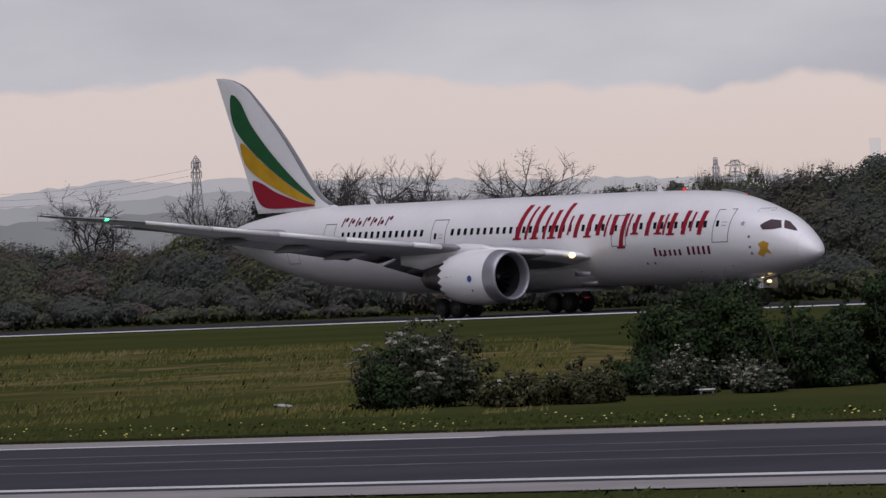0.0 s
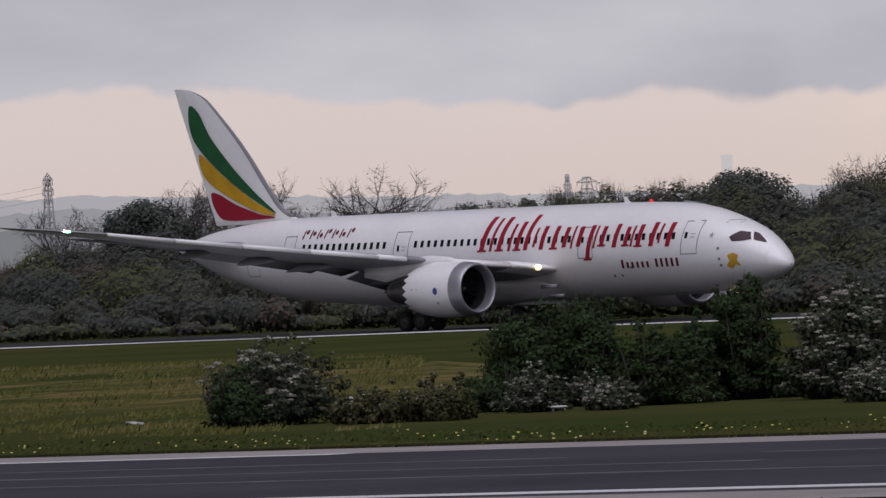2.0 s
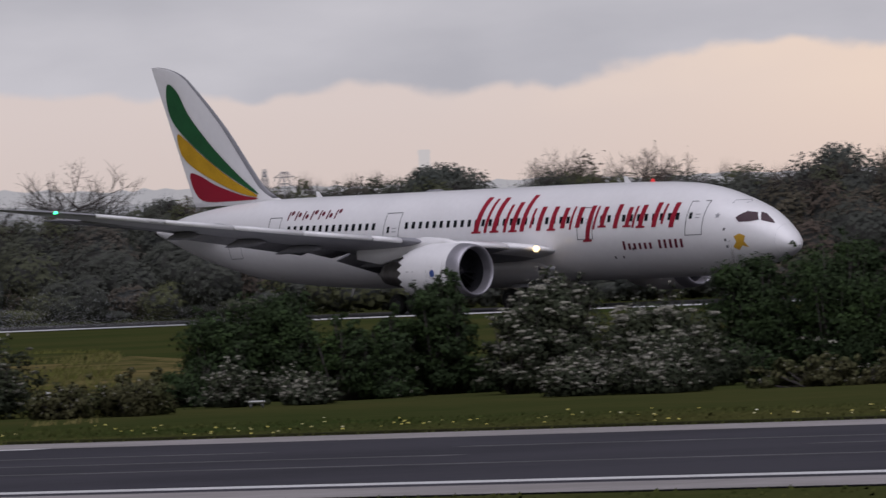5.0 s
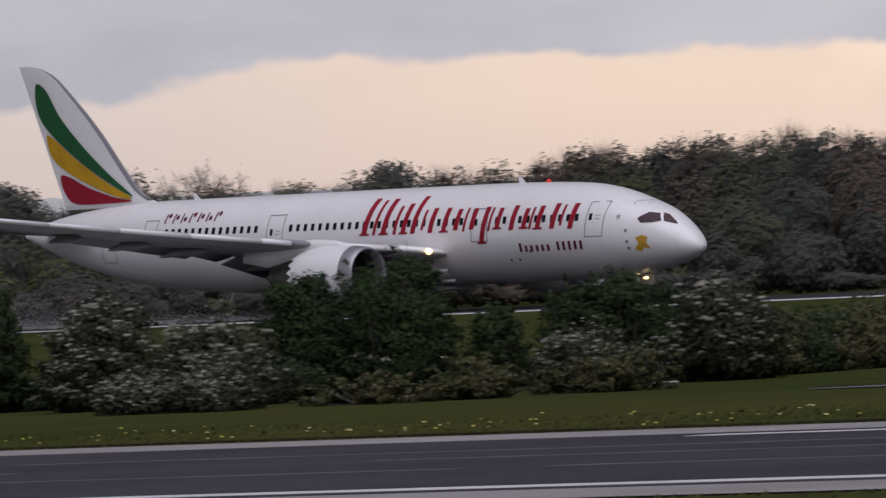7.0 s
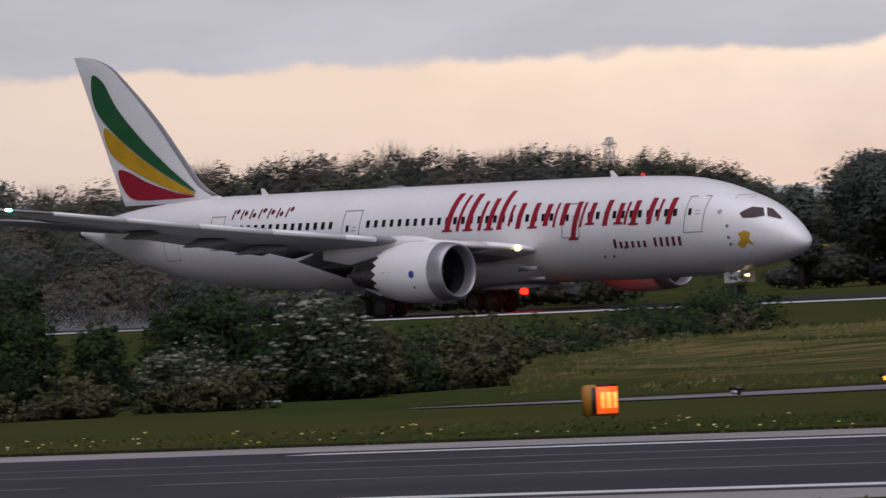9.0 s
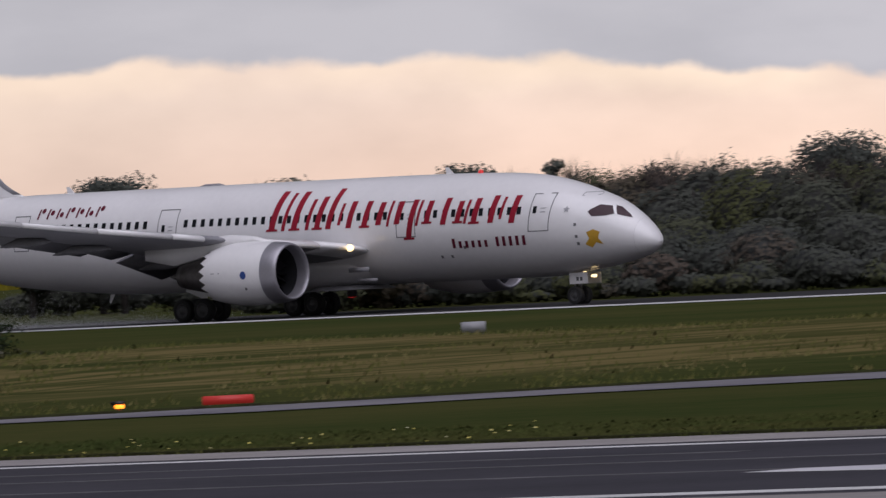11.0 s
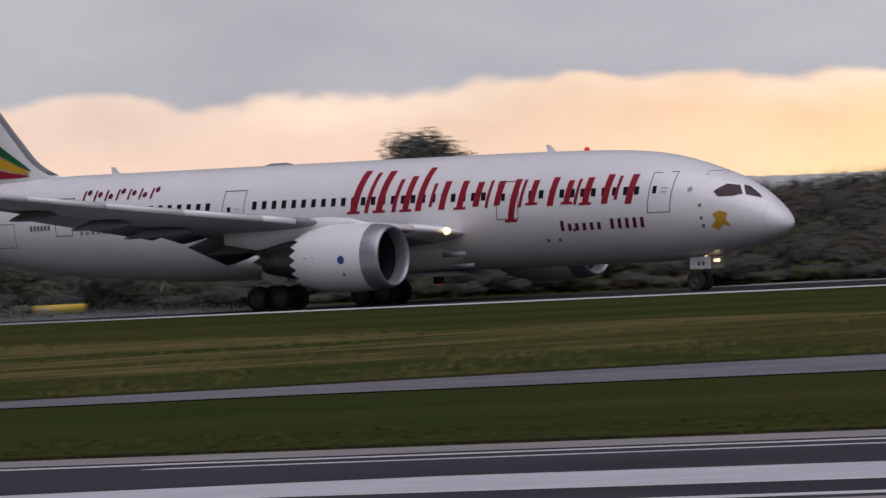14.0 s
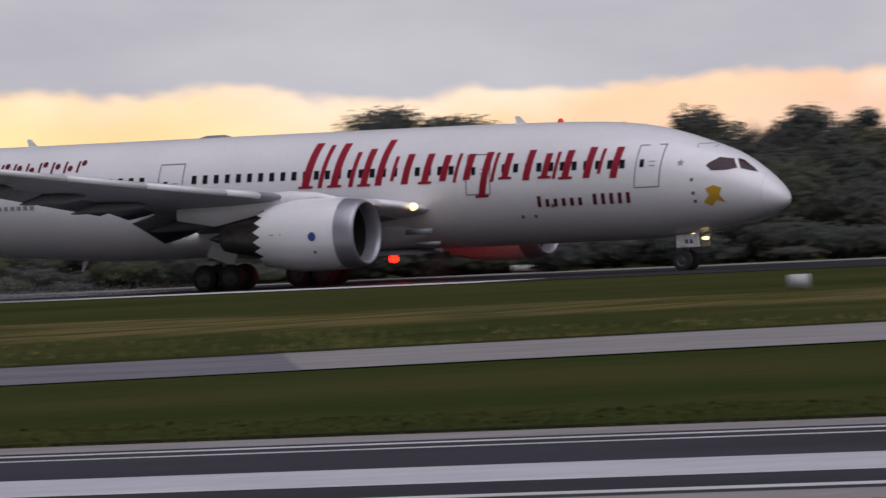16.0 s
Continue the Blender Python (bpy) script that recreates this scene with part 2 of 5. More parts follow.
def box(size, at=(0, 0, 0), bevel=0.0, bm=None):
    own = bm is None
    bm = bm or bmesh.new()
    r = bmesh.ops.create_cube(bm, size=1.0, matrix=Matrix.Translation(at) @ Matrix.Diagonal((*size, 1)))
    if bevel and own:
        bmesh.ops.bevel(bm, geom=list(bm.edges), offset=bevel, segments=2, affect="EDGES")
    return bm


def tube(a, b, ra, rb=None, n=8, bm=None, cap=True):
    bm = bm or bmesh.new()
    a, b = Vector(a), Vector(b)
    rb = ra if rb is None else rb
    q = (b - a).to_track_quat("Z", "Y")
    ends = []
    for p, r in ((a, ra), (b, rb)):
        ends.append([bm.verts.new(p + q @ Vector((r * math.cos(2 * math.pi * i / n), r * math.sin(2 * math.pi * i / n), 0))) for i in range(n)])
    for i in range(n):
        bm.faces.new((ends[0][i], ends[0][(i + 1) % n], ends[1][(i + 1) % n], ends[1][i]))
    if cap:
        bm.faces.new(ends[0][::-1])
        bm.faces.new(ends[1])
    return bm


def curve1(table):
    """A smooth function through rows (x, value), x descending or ascending."""
    xs = np.array([r[0] for r in table], float)
    vs = np.array([r[1] for r in table], float)
    o = np.argsort(xs)
    xs, vs = xs[o], vs[o]
    dl = np.diff(vs) / np.diff(xs)
    m = np.concatenate([[dl[0]], np.where(dl[1:] * dl[:-1] > 0, 2 * dl[1:] * dl[:-1] / np.where(dl[1:] + dl[:-1] == 0, 1, dl[1:] + dl[:-1]), 0), [dl[-1]]])

    def f(x):
        x = min(max(x, xs[0]), xs[-1])
        i = min(max(int(np.searchsorted(xs, x)) - 1, 0), len(xs) - 2)
        h = xs[i + 1] - xs[i]
        u = (x - xs[i]) / h
        return ((2 * u**3 - 3 * u**2 + 1) * vs[i] + (u**3 - 2 * u**2 + u) * h * m[i] + (-2 * u**3 + 3 * u**2) * vs[i + 1] + (u**3 - u**2) * h * m[i + 1])
    return f


def spot(az, dist, z=0.0):
    """A place in the plan by compass angle from the viewer (degrees right of straight ahead) and distance."""
    return Vector((dist * math.sin(radians(az)), dist * math.cos(radians(az)), z))


# ---- ground ----
def mound(x, y):
    """Height of the grass banks between the two runways."""
    az = math.degrees(math.atan2(x, y))
    if y < 150 or y > 500 or x > 0:
        return 0.0
    start = 232 if az < -44 else np.interp(az, (-44, -41, -38, -34, -30, -26), (232, 234, 252, 272, 296, 322))
    amp = np.interp(az, (-60, -47.2, -46.3, -42.0, -41.6, -41.33, -40.98, -40.6, -40.0, -39.4, -38, -34, -28, -20), (1.1, 1.0, 0.15, 0.0, 0.02, 0.14, 0.46, 0.74, 0.96, 1.06, 0.92, 0.72, 0.4, 0.3))
    u = (y - start)
    if u < 0:
        return 0.0
    up = min(u / 48.0, 1.0)
    down = 1.0 - min(max((u - 52) / 45.0, 0.0), 1.0)
    h = (up * up * (3 - 2 * up)) * (down * down * (3 - 2 * down)) * amp
    return h + 0.1 * h * noise.noise((x * 0.09, y * 0.07, 0))


def build_ground():
    def axis(lo, hi, step, far):
        mid = list(np.arange(lo, hi + 0.1, step))
        out = []
        g = step
        v = lo
        while v > -far:
            g *= 1.6
            v -= g
            out.append(max(v, -far))
        left = out[::-1]
        out, g, v = [], step, hi
        while v < far:
            g *= 1.6
            v += g
            out.append(min(v, far))
        return left + mid + out
    xs, ys = axis(-440, -70, 5.0, 4700), axis(130, 520, 4.0, 4700)
    verts = [(x, y, mound(x, y)) for y in ys for x in xs]
    k = len(xs)
    faces = [(j * k + i, j * k + i + 1, (j + 1) * k + i + 1, (j + 1) * k + i) for j in range(len(ys) - 1) for i in range(k - 1)]
    tagged(raw("ground", verts, faces, GRASS, smooth=True), "rough airfield grass, green with straw-coloured patches", "grass", kind="structure")


def slab(name, x0, x1, y0, y1, z, material, label="", category="", thick=0.02):
    ob = mesh_ob(name, box((x1 - x0, y1 - y0, thick), ((x0 + x1) / 2, (y0 + y1) / 2, z - thick / 2)), material, False)
    return tagged(ob, label, category, kind="structure")


def ribbon(name, far, near, z, material, label, category):
    bm = bmesh.new()
    fv = [bm.verts.new((x, y, z)) for x, y in far]
    nv = [bm.verts.new((x, y, z)) for x, y in near]
    for i in range(len(far) - 1):
        bm.faces.new((fv[i], nv[i], nv[i + 1], fv[i + 1]))
    bmesh.ops.recalc_face_normals(bm, faces=bm.faces)
    return tagged(mesh_ob(name, bm, material, False), label, category, kind="structure")


build_ground()
slab("runway_near", -1500, 900, 138.5, 185.0, 0.03, ASPHALT, "dark damp asphalt runway with white edge lines", "runway")
slab("runway_far", -2500, 1500, 513.0, 558.0, 0.03, WET, "dark damp asphalt runway beside the wood", "runway")
slab("runway_shoulder", -1500, 900, 180.9, 185.8, 0.036, CONCRETE, "pale concrete runway shoulder", "runway shoulder")
# strip added along the verge; the grass edge's shadow is put into its colour
slab("verge_edge", -1500, 900, 185.8, 186.7, 0.09, EDGE_SHADE, "raised dark strip, shadow of the grass edge put into its colour", "soil edge", 0.1)
slab("edge_line_near", -1500, 900, 145.2, 146.5, 0.036, PAINT, "white painted runway edge line", "road marking")
slab("edge_line_near", -1500, 900, 138.5, 143.6, 0.034, CONCRETE, "pale concrete edge strip", "runway shoulder")
slab("edge_line_far", -2500, -262, 513.1, 521.0, 0.036, PAINT, "white painted runway edge line", "road marking")
slab("edge_strip_far", -345, 1500, 556.5, 566.0, 0.036, CONCRETE, "pale far edge of the runway", "runway shoulder")
slab("edge_line_inner", -163, 900, 178.5, 179.4, 0.036, PAINT, "white painted side line", "road marking")
slab("edge_line_inner", -600, -197, 180.2, 180.9, 0.036, PAINT, "white painted side line", "road marking")
slab("edge_line_inner", -120, 900, 175.2, 175.8, 0.036, PAINT, "white painted side line", "road marking")
for x0, x1, y0 in ((-175, -128, 171.5), (-160, -118, 166.0), (-215, -168, 164.5), (-190, -150, 158.0), (-148, -108, 158.2), (-230, -180, 170.8)):
    slab("worn_line", x0, x1, y0, y0 + 0.7, 0.036, OLDPAINT, "worn faded line on the asphalt", "road marking")
ribbon("wide_marking", [(-117, 158.6), (-106, 163.2), (-92, 162.4), (300, 161.2)], [(-117, 157.4), (-106, 154.6), (-92, 153.6), (300, 153.0)], 0.037, BAND, "broad pale grey painted runway marking", "road marking")
ribbon("wide_marking_edge", [(-117, 157.4), (-106, 154.6), (-92, 153.6), (300, 153.0)], [(-117, 157.0), (-106, 153.9), (-92, 152.8), (300, 152.2)], 0.037, PAINT, "white line along the broad marking", "road marking")
TAXI_FAR = [(-203.4, 227.6), (-198, 232), (-192, 243), (-188, 252), (-177, 264), (-171, 276), (-161, 286.5), (-156, 294), (-145, 309.5), (-130, 330)]
TAXI_NEAR = [(-203.2, 227.0), (-195, 227.3), (-187, 231.5), (-184, 240), (-175, 247.5), (-166, 251), (-147, 254), (-139, 263), (-128.8, 274.6), (-113, 292)]
ribbon("taxiway", TAXI_FAR, TAXI_NEAR, 0.03, TAXIWAY, "narrow grey taxiway crossing the grass", "taxiway")
ribbon("taxiway_concrete", TAXI_FAR[7:], TAXI_NEAR[7:], 0.036, CONCRETE, "pale concrete end of the taxiway", "taxiway")


def turf_edge(line):
    """A raised lip of turf along the taxiway's far edge, its shadow put into the dark colour."""
    bm = bmesh.new()
    g = [[bm.verts.new((x, y + dy, z)) for dy, z in ((0.0, 0.0), (0.08, 0.085), (0.6, 0.09), (1.2, 0.0))] for x, y in line]
    for p, q in zip(g, g[1:]):
        for i in range(3):
            bm.faces.new((p[i], q[i], q[i + 1], p[i + 1]))
    bmesh.ops.recalc_face_normals(bm, faces=bm.faces)
    tagged(mesh_ob("turf_edge", bm, EDGE_SHADE, False), "turf lip along the taxiway, its shadow put into the colour", "turf edge", kind="structure")


turf_edge([(x, y + 0.1) for x, y in TAXI_FAR])


# ---- sky and far distance ----
def backdrop_material():
    m = bpy.data.materials.new("dusk_cloud")
    m.use_nodes = True
    n, l = m.node_tree.nodes, m.node_tree.links
    n.clear()
    out, em = n.new("ShaderNodeOutputMaterial"), n.new("ShaderNodeEmission")
    l.new(em.outputs[0], out.inputs[0])
    co, sep = n.new("ShaderNodeTexCoord"), n.new("ShaderNodeSeparateXYZ")
    l.new(co.outputs["Object"], sep.inputs[0])

    def nz(scale, detail, stretch):
        mp, t = n.new("ShaderNodeMapping"), n.new("ShaderNodeTexNoise")
        mp.inputs["Scale"].default_value = (1, 1, stretch)
        t.inputs["Scale"].default_value, t.inputs["Detail"].default_value = scale, detail
        l.new(co.outputs["Object"], mp.inputs[0])
        l.new(mp.outputs[0], t.inputs["Vector"])
        return t.outputs["Fac"]

    def ma(op, a, b, c=None):
        k = n.new("ShaderNodeMath")
        k.operation = op
        for i, v in enumerate((a, b, c)):
            if v is None:
                continue
            if isinstance(v, (int, float)):
                k.inputs[i].default_value = v
            else:
                l.new(v, k.inputs[i])
        return k.outputs[0]

    def rng(v, a, b, c, d, smooth=False):
        k = n.new("ShaderNodeMapRange")
        k.interpolation_type = "SMOOTHSTEP" if smooth else "LINEAR"
        l.new(v, k.inputs["Value"])
        for nm, val in (("From Min", a), ("From Max", b), ("To Min", c), ("To Max", d)):
            k.inputs[nm].default_value = val
        return k.outputs[0]

    def mix(f, a, b):
        k = n.new("ShaderNodeMix")
        k.data_type = "RGBA"
        l.new(f, k.inputs["Factor"])
        for s, v in (("A", a), ("B", b)):
            if isinstance(v, tuple):
                k.inputs[s].default_value = (*v, 1)
            else:
                l.new(v, k.inputs[s])
        return k.outputs["Result"]

    x, z = sep.outputs["X"], sep.outputs["Z"]
    bump = ma("SUBTRACT", rng(x, -3330, -3130, 0, 1, True), rng(x, -3080, -2880, 0, 1, True))
    edge = ma("MULTIPLY_ADD", bump, 8.0, rng(x, -3000, -1950, 70, 44))
    # the cloud's lower edge: long swells, lumps on them and frayed wisps
    wob = ma("MULTIPLY_ADD", nz(0.0045, 4, 2.0), 40, -20)
    lump = ma("MULTIPLY", ma("ABSOLUTE", ma("SUBTRACT", nz(0.014, 3, 1.3), 0.5), 0), 24)
    above = ma("SUBTRACT", z, ma("ADD", ma("ADD", edge, wob), ma("SUBTRACT", lump, 2.4)))
    fray = ma("MULTIPLY_ADD", nz(0.05, 6, 1.3), 9, ma("ADD", above, -4.5))
    deck = rng(fray, -2.2, 3.0, 0, 1, True)
    rim = ma("MULTIPLY", rng(fray, -16, -2, 0, 1, True), rng(nz(0.008, 4, 1.5), 0.42, 0.62, 0, 1, True))
    grey = mix(rng(nz(0.006, 7, 3.0), 0.33, 0.68, 0, 1), (0.545, 0.53, 0.575), (0.41, 0.405, 0.45))
    glow = rng(x, -3450, -2750, 0, 1, True)
    sunset = rng(x, -2650, -2300, 0, 1, True)
    sunspot = ma("MULTIPLY", rng(x, -2560, -2290, 0, 1, True), rng(x, -2230, -1960, 1, 0, True))
    peach = mix(glow, (0.72, 0.62, 0.6), (0.86, 0.67, 0.57))
    peach = mix(sunset, peach, (0.98, 0.6, 0.36))
    peach = mix(ma("MULTIPLY", bump, 0.7), peach, (0.92, 0.71, 0.56))
    low = mix(rng(z, 15, 60, 0, 1), mix(glow, (0.68, 0.57, 0.54), (0.87, 0.61, 0.49)), peach)
    low = mix(ma("MULTIPLY", sunspot, rng(z, 60, 12, 0.35, 1)), low, (1.06, 0.76, 0.34))
    low = mix(ma("MULTIPLY", rim, ma("MULTIPLY", glow, 0.75)), low, (1.0, 0.8, 0.64))
    bright = rng(ma("MULTIPLY", nz(0.011, 7, 2.2), glow), 0.25, 0.62, 0.9, 1.12)
    bright = ma("MULTIPLY_ADD", bump, 0.05, bright)
    low2 = n.new("ShaderNodeMix")
    low2.data_type, low2.blend_type = "RGBA", "MULTIPLY"
    low2.inputs["Factor"].default_value = 1.0
    l.new(low, low2.inputs["A"])
    l.new(bright, low2.inputs["B"])
    l.new(mix(deck, low2.outputs["Result"], grey), em.inputs["Color"])
    # brighter towards the sunset
    l.new(rng(x, -2900, -2350, 1.0, 1.17), em.inputs["Strength"])
    return m


def build_backdrop():
    n, r = 180, 4650.0
    rows = [[(r * math.sin(2 * math.pi * i / n), r * math.cos(2 * math.pi * i / n), z) for i in range(n)] for z in (-30, 60, 150, 420)]
    tagged(mesh_ob("backdrop", rings(rows, cap=False), backdrop_material()), "grey cloud deck over a peach dusk band", "sky", kind="structure")
    # haze is put into the glow colours, paler with each layer farther off
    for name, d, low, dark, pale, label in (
            ("hazy_hills", 4500.0, 0.0, (0.33, 0.325, 0.36), (0.43, 0.415, 0.44), "wooded hills far off, blue-grey haze in their glow colour"),
            ("hazy_woods", 4200.0, 0.075, (0.235, 0.235, 0.265), (0.32, 0.315, 0.345), "woods below the hills, grey haze in their glow colour"),
            ("nearer_hazy_woods", 3900.0, 0.15, (0.15, 0.155, 0.17), (0.22, 0.22, 0.24), "woods at the foot of the hills, grey mist in their glow colour")):
        hills = bpy.data.materials.new(name)
        hills.use_nodes = True
        nt = hills.node_tree
        nt.nodes.clear()
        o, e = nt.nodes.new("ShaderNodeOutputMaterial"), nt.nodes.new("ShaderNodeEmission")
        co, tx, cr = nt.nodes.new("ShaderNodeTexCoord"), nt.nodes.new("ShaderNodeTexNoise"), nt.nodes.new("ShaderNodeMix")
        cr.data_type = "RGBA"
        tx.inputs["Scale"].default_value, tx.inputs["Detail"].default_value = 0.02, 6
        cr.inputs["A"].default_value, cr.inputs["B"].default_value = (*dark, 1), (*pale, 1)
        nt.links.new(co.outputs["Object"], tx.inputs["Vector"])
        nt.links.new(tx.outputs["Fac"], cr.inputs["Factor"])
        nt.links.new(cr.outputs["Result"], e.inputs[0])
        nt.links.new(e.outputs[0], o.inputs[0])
        bm = bmesh.new()
        prev = None
        for i in range(900):
            az = -60 + i * 0.05
            el = np.interp(az, (-60, -49.7, -49.2, -48.6, -46.9, -45.2, -43, -39.8, -30, -15), (0.36, 0.37, 0.40, 0.40, 0.32, 0.30, 0.28, 0.20, 0.15, 0.15))
            el -= low
            el += 0.022 * noise.noise((az * 2.1, low * 90, 0)) + 0.03 * abs(noise.noise((az * 11, 3, low * 50))) + 0.012 * noise.noise((az * 45, 5, low))
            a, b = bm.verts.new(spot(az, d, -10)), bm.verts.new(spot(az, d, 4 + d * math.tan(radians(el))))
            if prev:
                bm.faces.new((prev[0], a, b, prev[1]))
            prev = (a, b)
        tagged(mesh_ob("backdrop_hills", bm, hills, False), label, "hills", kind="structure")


build_backdrop()


# ---- the airliner: x forward from the nose, y to its left, z up from the runway ----
TOP = curve1([(-0.20, 3.28), (-0.28, 3.52), (-0.5, 3.86), (-0.97, 4.36), (-1.84, 5.06), (-2.91, 5.72), (-4.35, 6.28), (-6.16, 6.86), (-8.0, 7.24), (-9.8, 7.41), (-13, 7.52), (-17.3, 7.57), (-31, 7.58), (-44, 7.58), (-49, 7.38), (-53, 6.95), (-55.9, 6.3), (-56.7, 6.0)])
BOT = curve1([(-0.20, 3.22), (-0.28, 3.05), (-0.5, 2.86), (-0.97, 2.62), (-1.59, 2.42), (-2.36, 2.24), (-4.3, 1.92), (-8, 1.60), (-12, 1.6), (-21, 1.62), (-36, 1.64), (-40, 1.84), (-46.3, 2.45), (-51, 3.52), (-52.6, 3.98), (-55.9, 5.28), (-56.7, 5.62)])
WID = curve1([(-0.20, 0.05), (-0.28, 0.3), (-0.5, 0.62), (-0.97, 0.98), (-1.84, 1.42), (-2.91, 1.8), (-4.35, 2.18), (-6.16, 2.52), (-8.0, 2.72), (-10, 2.83), (-13, 2.885), (-36, 2.885), (-40, 2.78), (-46, 2.15), (-51, 1.35), (-54, 0.8), (-56.7, 0.28)])


def skin(x, z, off=0.012):
    """Where the fuselage's right side lies at a station and height."""
    t, b, w = TOP(x), BOT(x), WID(x)
    zc, h = (t + b) / 2, (t - b) / 2
    s = max(1 - ((z - zc) / h) ** 2, 0.02)
    y = -w * math.sqrt(s)
    nrm = Vector((0, y / (w * w), (z - zc) / (h * h))).normalized()
    return Vector((x, y, z)) + nrm * off


def hoop(x, n=56):
    t, b, w = TOP(x), BOT(x), WID(x)
    return [(x, w * math.sin(2 * math.pi * i / n), (t + b) / 2 + (t - b) / 2 * math.cos(2 * math.pi * i / n)) for i in range(n)]


def shape(quads, off=0.014, n=5):
    """Flat shapes lying on the skin: rows of (x0, x1, z0, x2, x3, z1): bottom edge and top edge."""
    bm = bmesh.new()
    for x0, x1, z0, x2, x3, z1 in quads:
        m = max(1, int(abs(x1 - x0) / 0.7))
        g = [[bm.verts.new(skin(x0 + (x1 - x0) * i / m + ((x2 + (x3 - x2) * i / m) - (x0 + (x1 - x0) * i / m)) * j / n, z0 + (z1 - z0) * j / n, off)) for i in range(m + 1)] for j in range(n + 1)]
        for j in range(n):
            for i in range(m):
                bm.faces.new((g[j][i], g[j][i + 1], g[j + 1][i + 1], g[j + 1][i]))
    return bm


def poly_skin(pts, off=0.016):
    """A shape on the skin given by its outline, filled from its middle."""
    bm = bmesh.new()
    cx, cz = sum(p[0] for p in pts) / len(pts), sum(p[1] for p in pts) / len(pts)
    outer = []
    for (xa, za), (xb, zb) in zip(pts, pts[1:] + pts[:1]):
        for k in range(3):
            outer.append((xa + (xb - xa) * k / 3, za + (zb - za) * k / 3))
    loops = [[bm.verts.new(skin(cx + (x - cx) * f, cz + (z - cz) * f, off)) for x, z in outer] for f in (1.0, 0.7, 0.35)]
    c = bm.verts.new(skin(cx, cz, off))
    for a, b in zip(loops, loops[1:]):
        for i in range(len(a)):
            bm.faces.new((a[i], a[(i + 1) % len(a)], b[(i + 1) % len(a)], b[i]))
    for i in range(len(outer)):
        bm.faces.new((loops[2][i], loops[2][(i + 1) % len(outer)], c))
    bmesh.ops.recalc_face_normals(bm, faces=bm.faces)
    return bm


def frame_shape(x0, x1, z0, z1, t=0.045, lean=0.0):
    """A thin outline on the skin."""
    return shape([(x0, x1, z0, x0, x1, z0 + t), (x0 + lean, x1 + lean, z1 - t, x0 + lean, x1 + lean, z1), (x0, x0 + t, z0, x0 + lean, x0 + lean + t, z1), (x1 - t, x1, z0, x1 + lean - t, x1 + lean, z1)], 0.01, 8)


def foil(le, te, z, thick, drop, y, n=12):
    """A wing section ring from leading to trailing edge."""
    c = le - te
    pts = []
    us = [0.5 * (1 - math.cos(math.pi * i / n)) for i in range(n + 1)]
    yt = lambda u: 5 * thick * (0.2969 * math.sqrt(u) - 0.126 * u - 0.3516 * u * u + 0.2843 * u**3 - 0.1036 * u**4)
    for u in us:
        pts.append((le - u * c, y, z - drop * u + c * (yt(u) * 1.1 + 0.012 * math.sin(math.pi * u))))
    for u in us[::-1][1:-1]:
        pts.append((le - u * c, y, z - drop * u - c * (yt(u) * 0.75)))
    return pts


WING = [  # distance out, leading edge, trailing edge, height, thickness, fall to the trailing edge
    (2.0, -18.5, -31.4, 3.45, 0.07, 0.7), (3.6, -18.5, -31.2, 3.66, 0.07, 0.62), (5.0, -19.15, -30.9, 3.84, 0.075, 0.52), (9.75, -22.45, -30.4, 4.44, 0.075, 0.28),
    (16.8, -27.4, -32.9, 5.46, 0.07, 0.16), (23.0, -31.7, -35.6, 6.42, 0.068, 0.1), (26.5, -34.1, -37.3, 6.98, 0.065, 0.06),
    (28.2, -36.2, -38.5, 7.28, 0.1, 0.05), (29.4, -38.4, -39.7, 7.52, 0.06, 0.04), (30.05, -40.1, -40.5, 7.68, 0.06, 0.02)]


def at_wing(y):
    cols = list(zip(*WING))
    return [float(np.interp(y, cols[0], c)) for c in cols[1:]]


def tyre_and_rim(name, parent, x, y, z, r, w):
    """One wheel: a rounded tyre with its rim."""
    prof = [(-0.5, 0.62), (-0.5, 0.86), (-0.42, 0.96), (-0.2, 1.0), (0.2, 1.0), (0.42, 0.96), (0.5, 0.86), (0.5, 0.62)]
    wheel = part("wheel", lathe([(a * w, q * r) for a, q in prof], "Y", 28), RUBBER, parent, "black rubber tyre on a bare metal rim")
    bm = lathe([(-0.42 * w, 0.02), (-0.47 * w, 0.18 * r), (-0.3 * w, 0.3 * r), (-0.36 * w, 0.55 * r), (-0.5 * w, 0.63 * r), (0.5 * w, 0.63 * r), (0.36 * w, 0.55 * r), (0.47 * w, 0.18 * r), (0.42 * w, 0.02)], "Y", 20, cap=True)
    for k in range(8):
        a = k * math.pi / 4
        box((0.08 * r, 0.06, 0.08 * r), (0.42 * r * math.cos(a), -0.40 * w, 0.42 * r * math.sin(a)), bm=bm)
    part("rim", bm, RIM, wheel)
    wheel.location = (x, y, z)
    return wheel


WHEELS = []


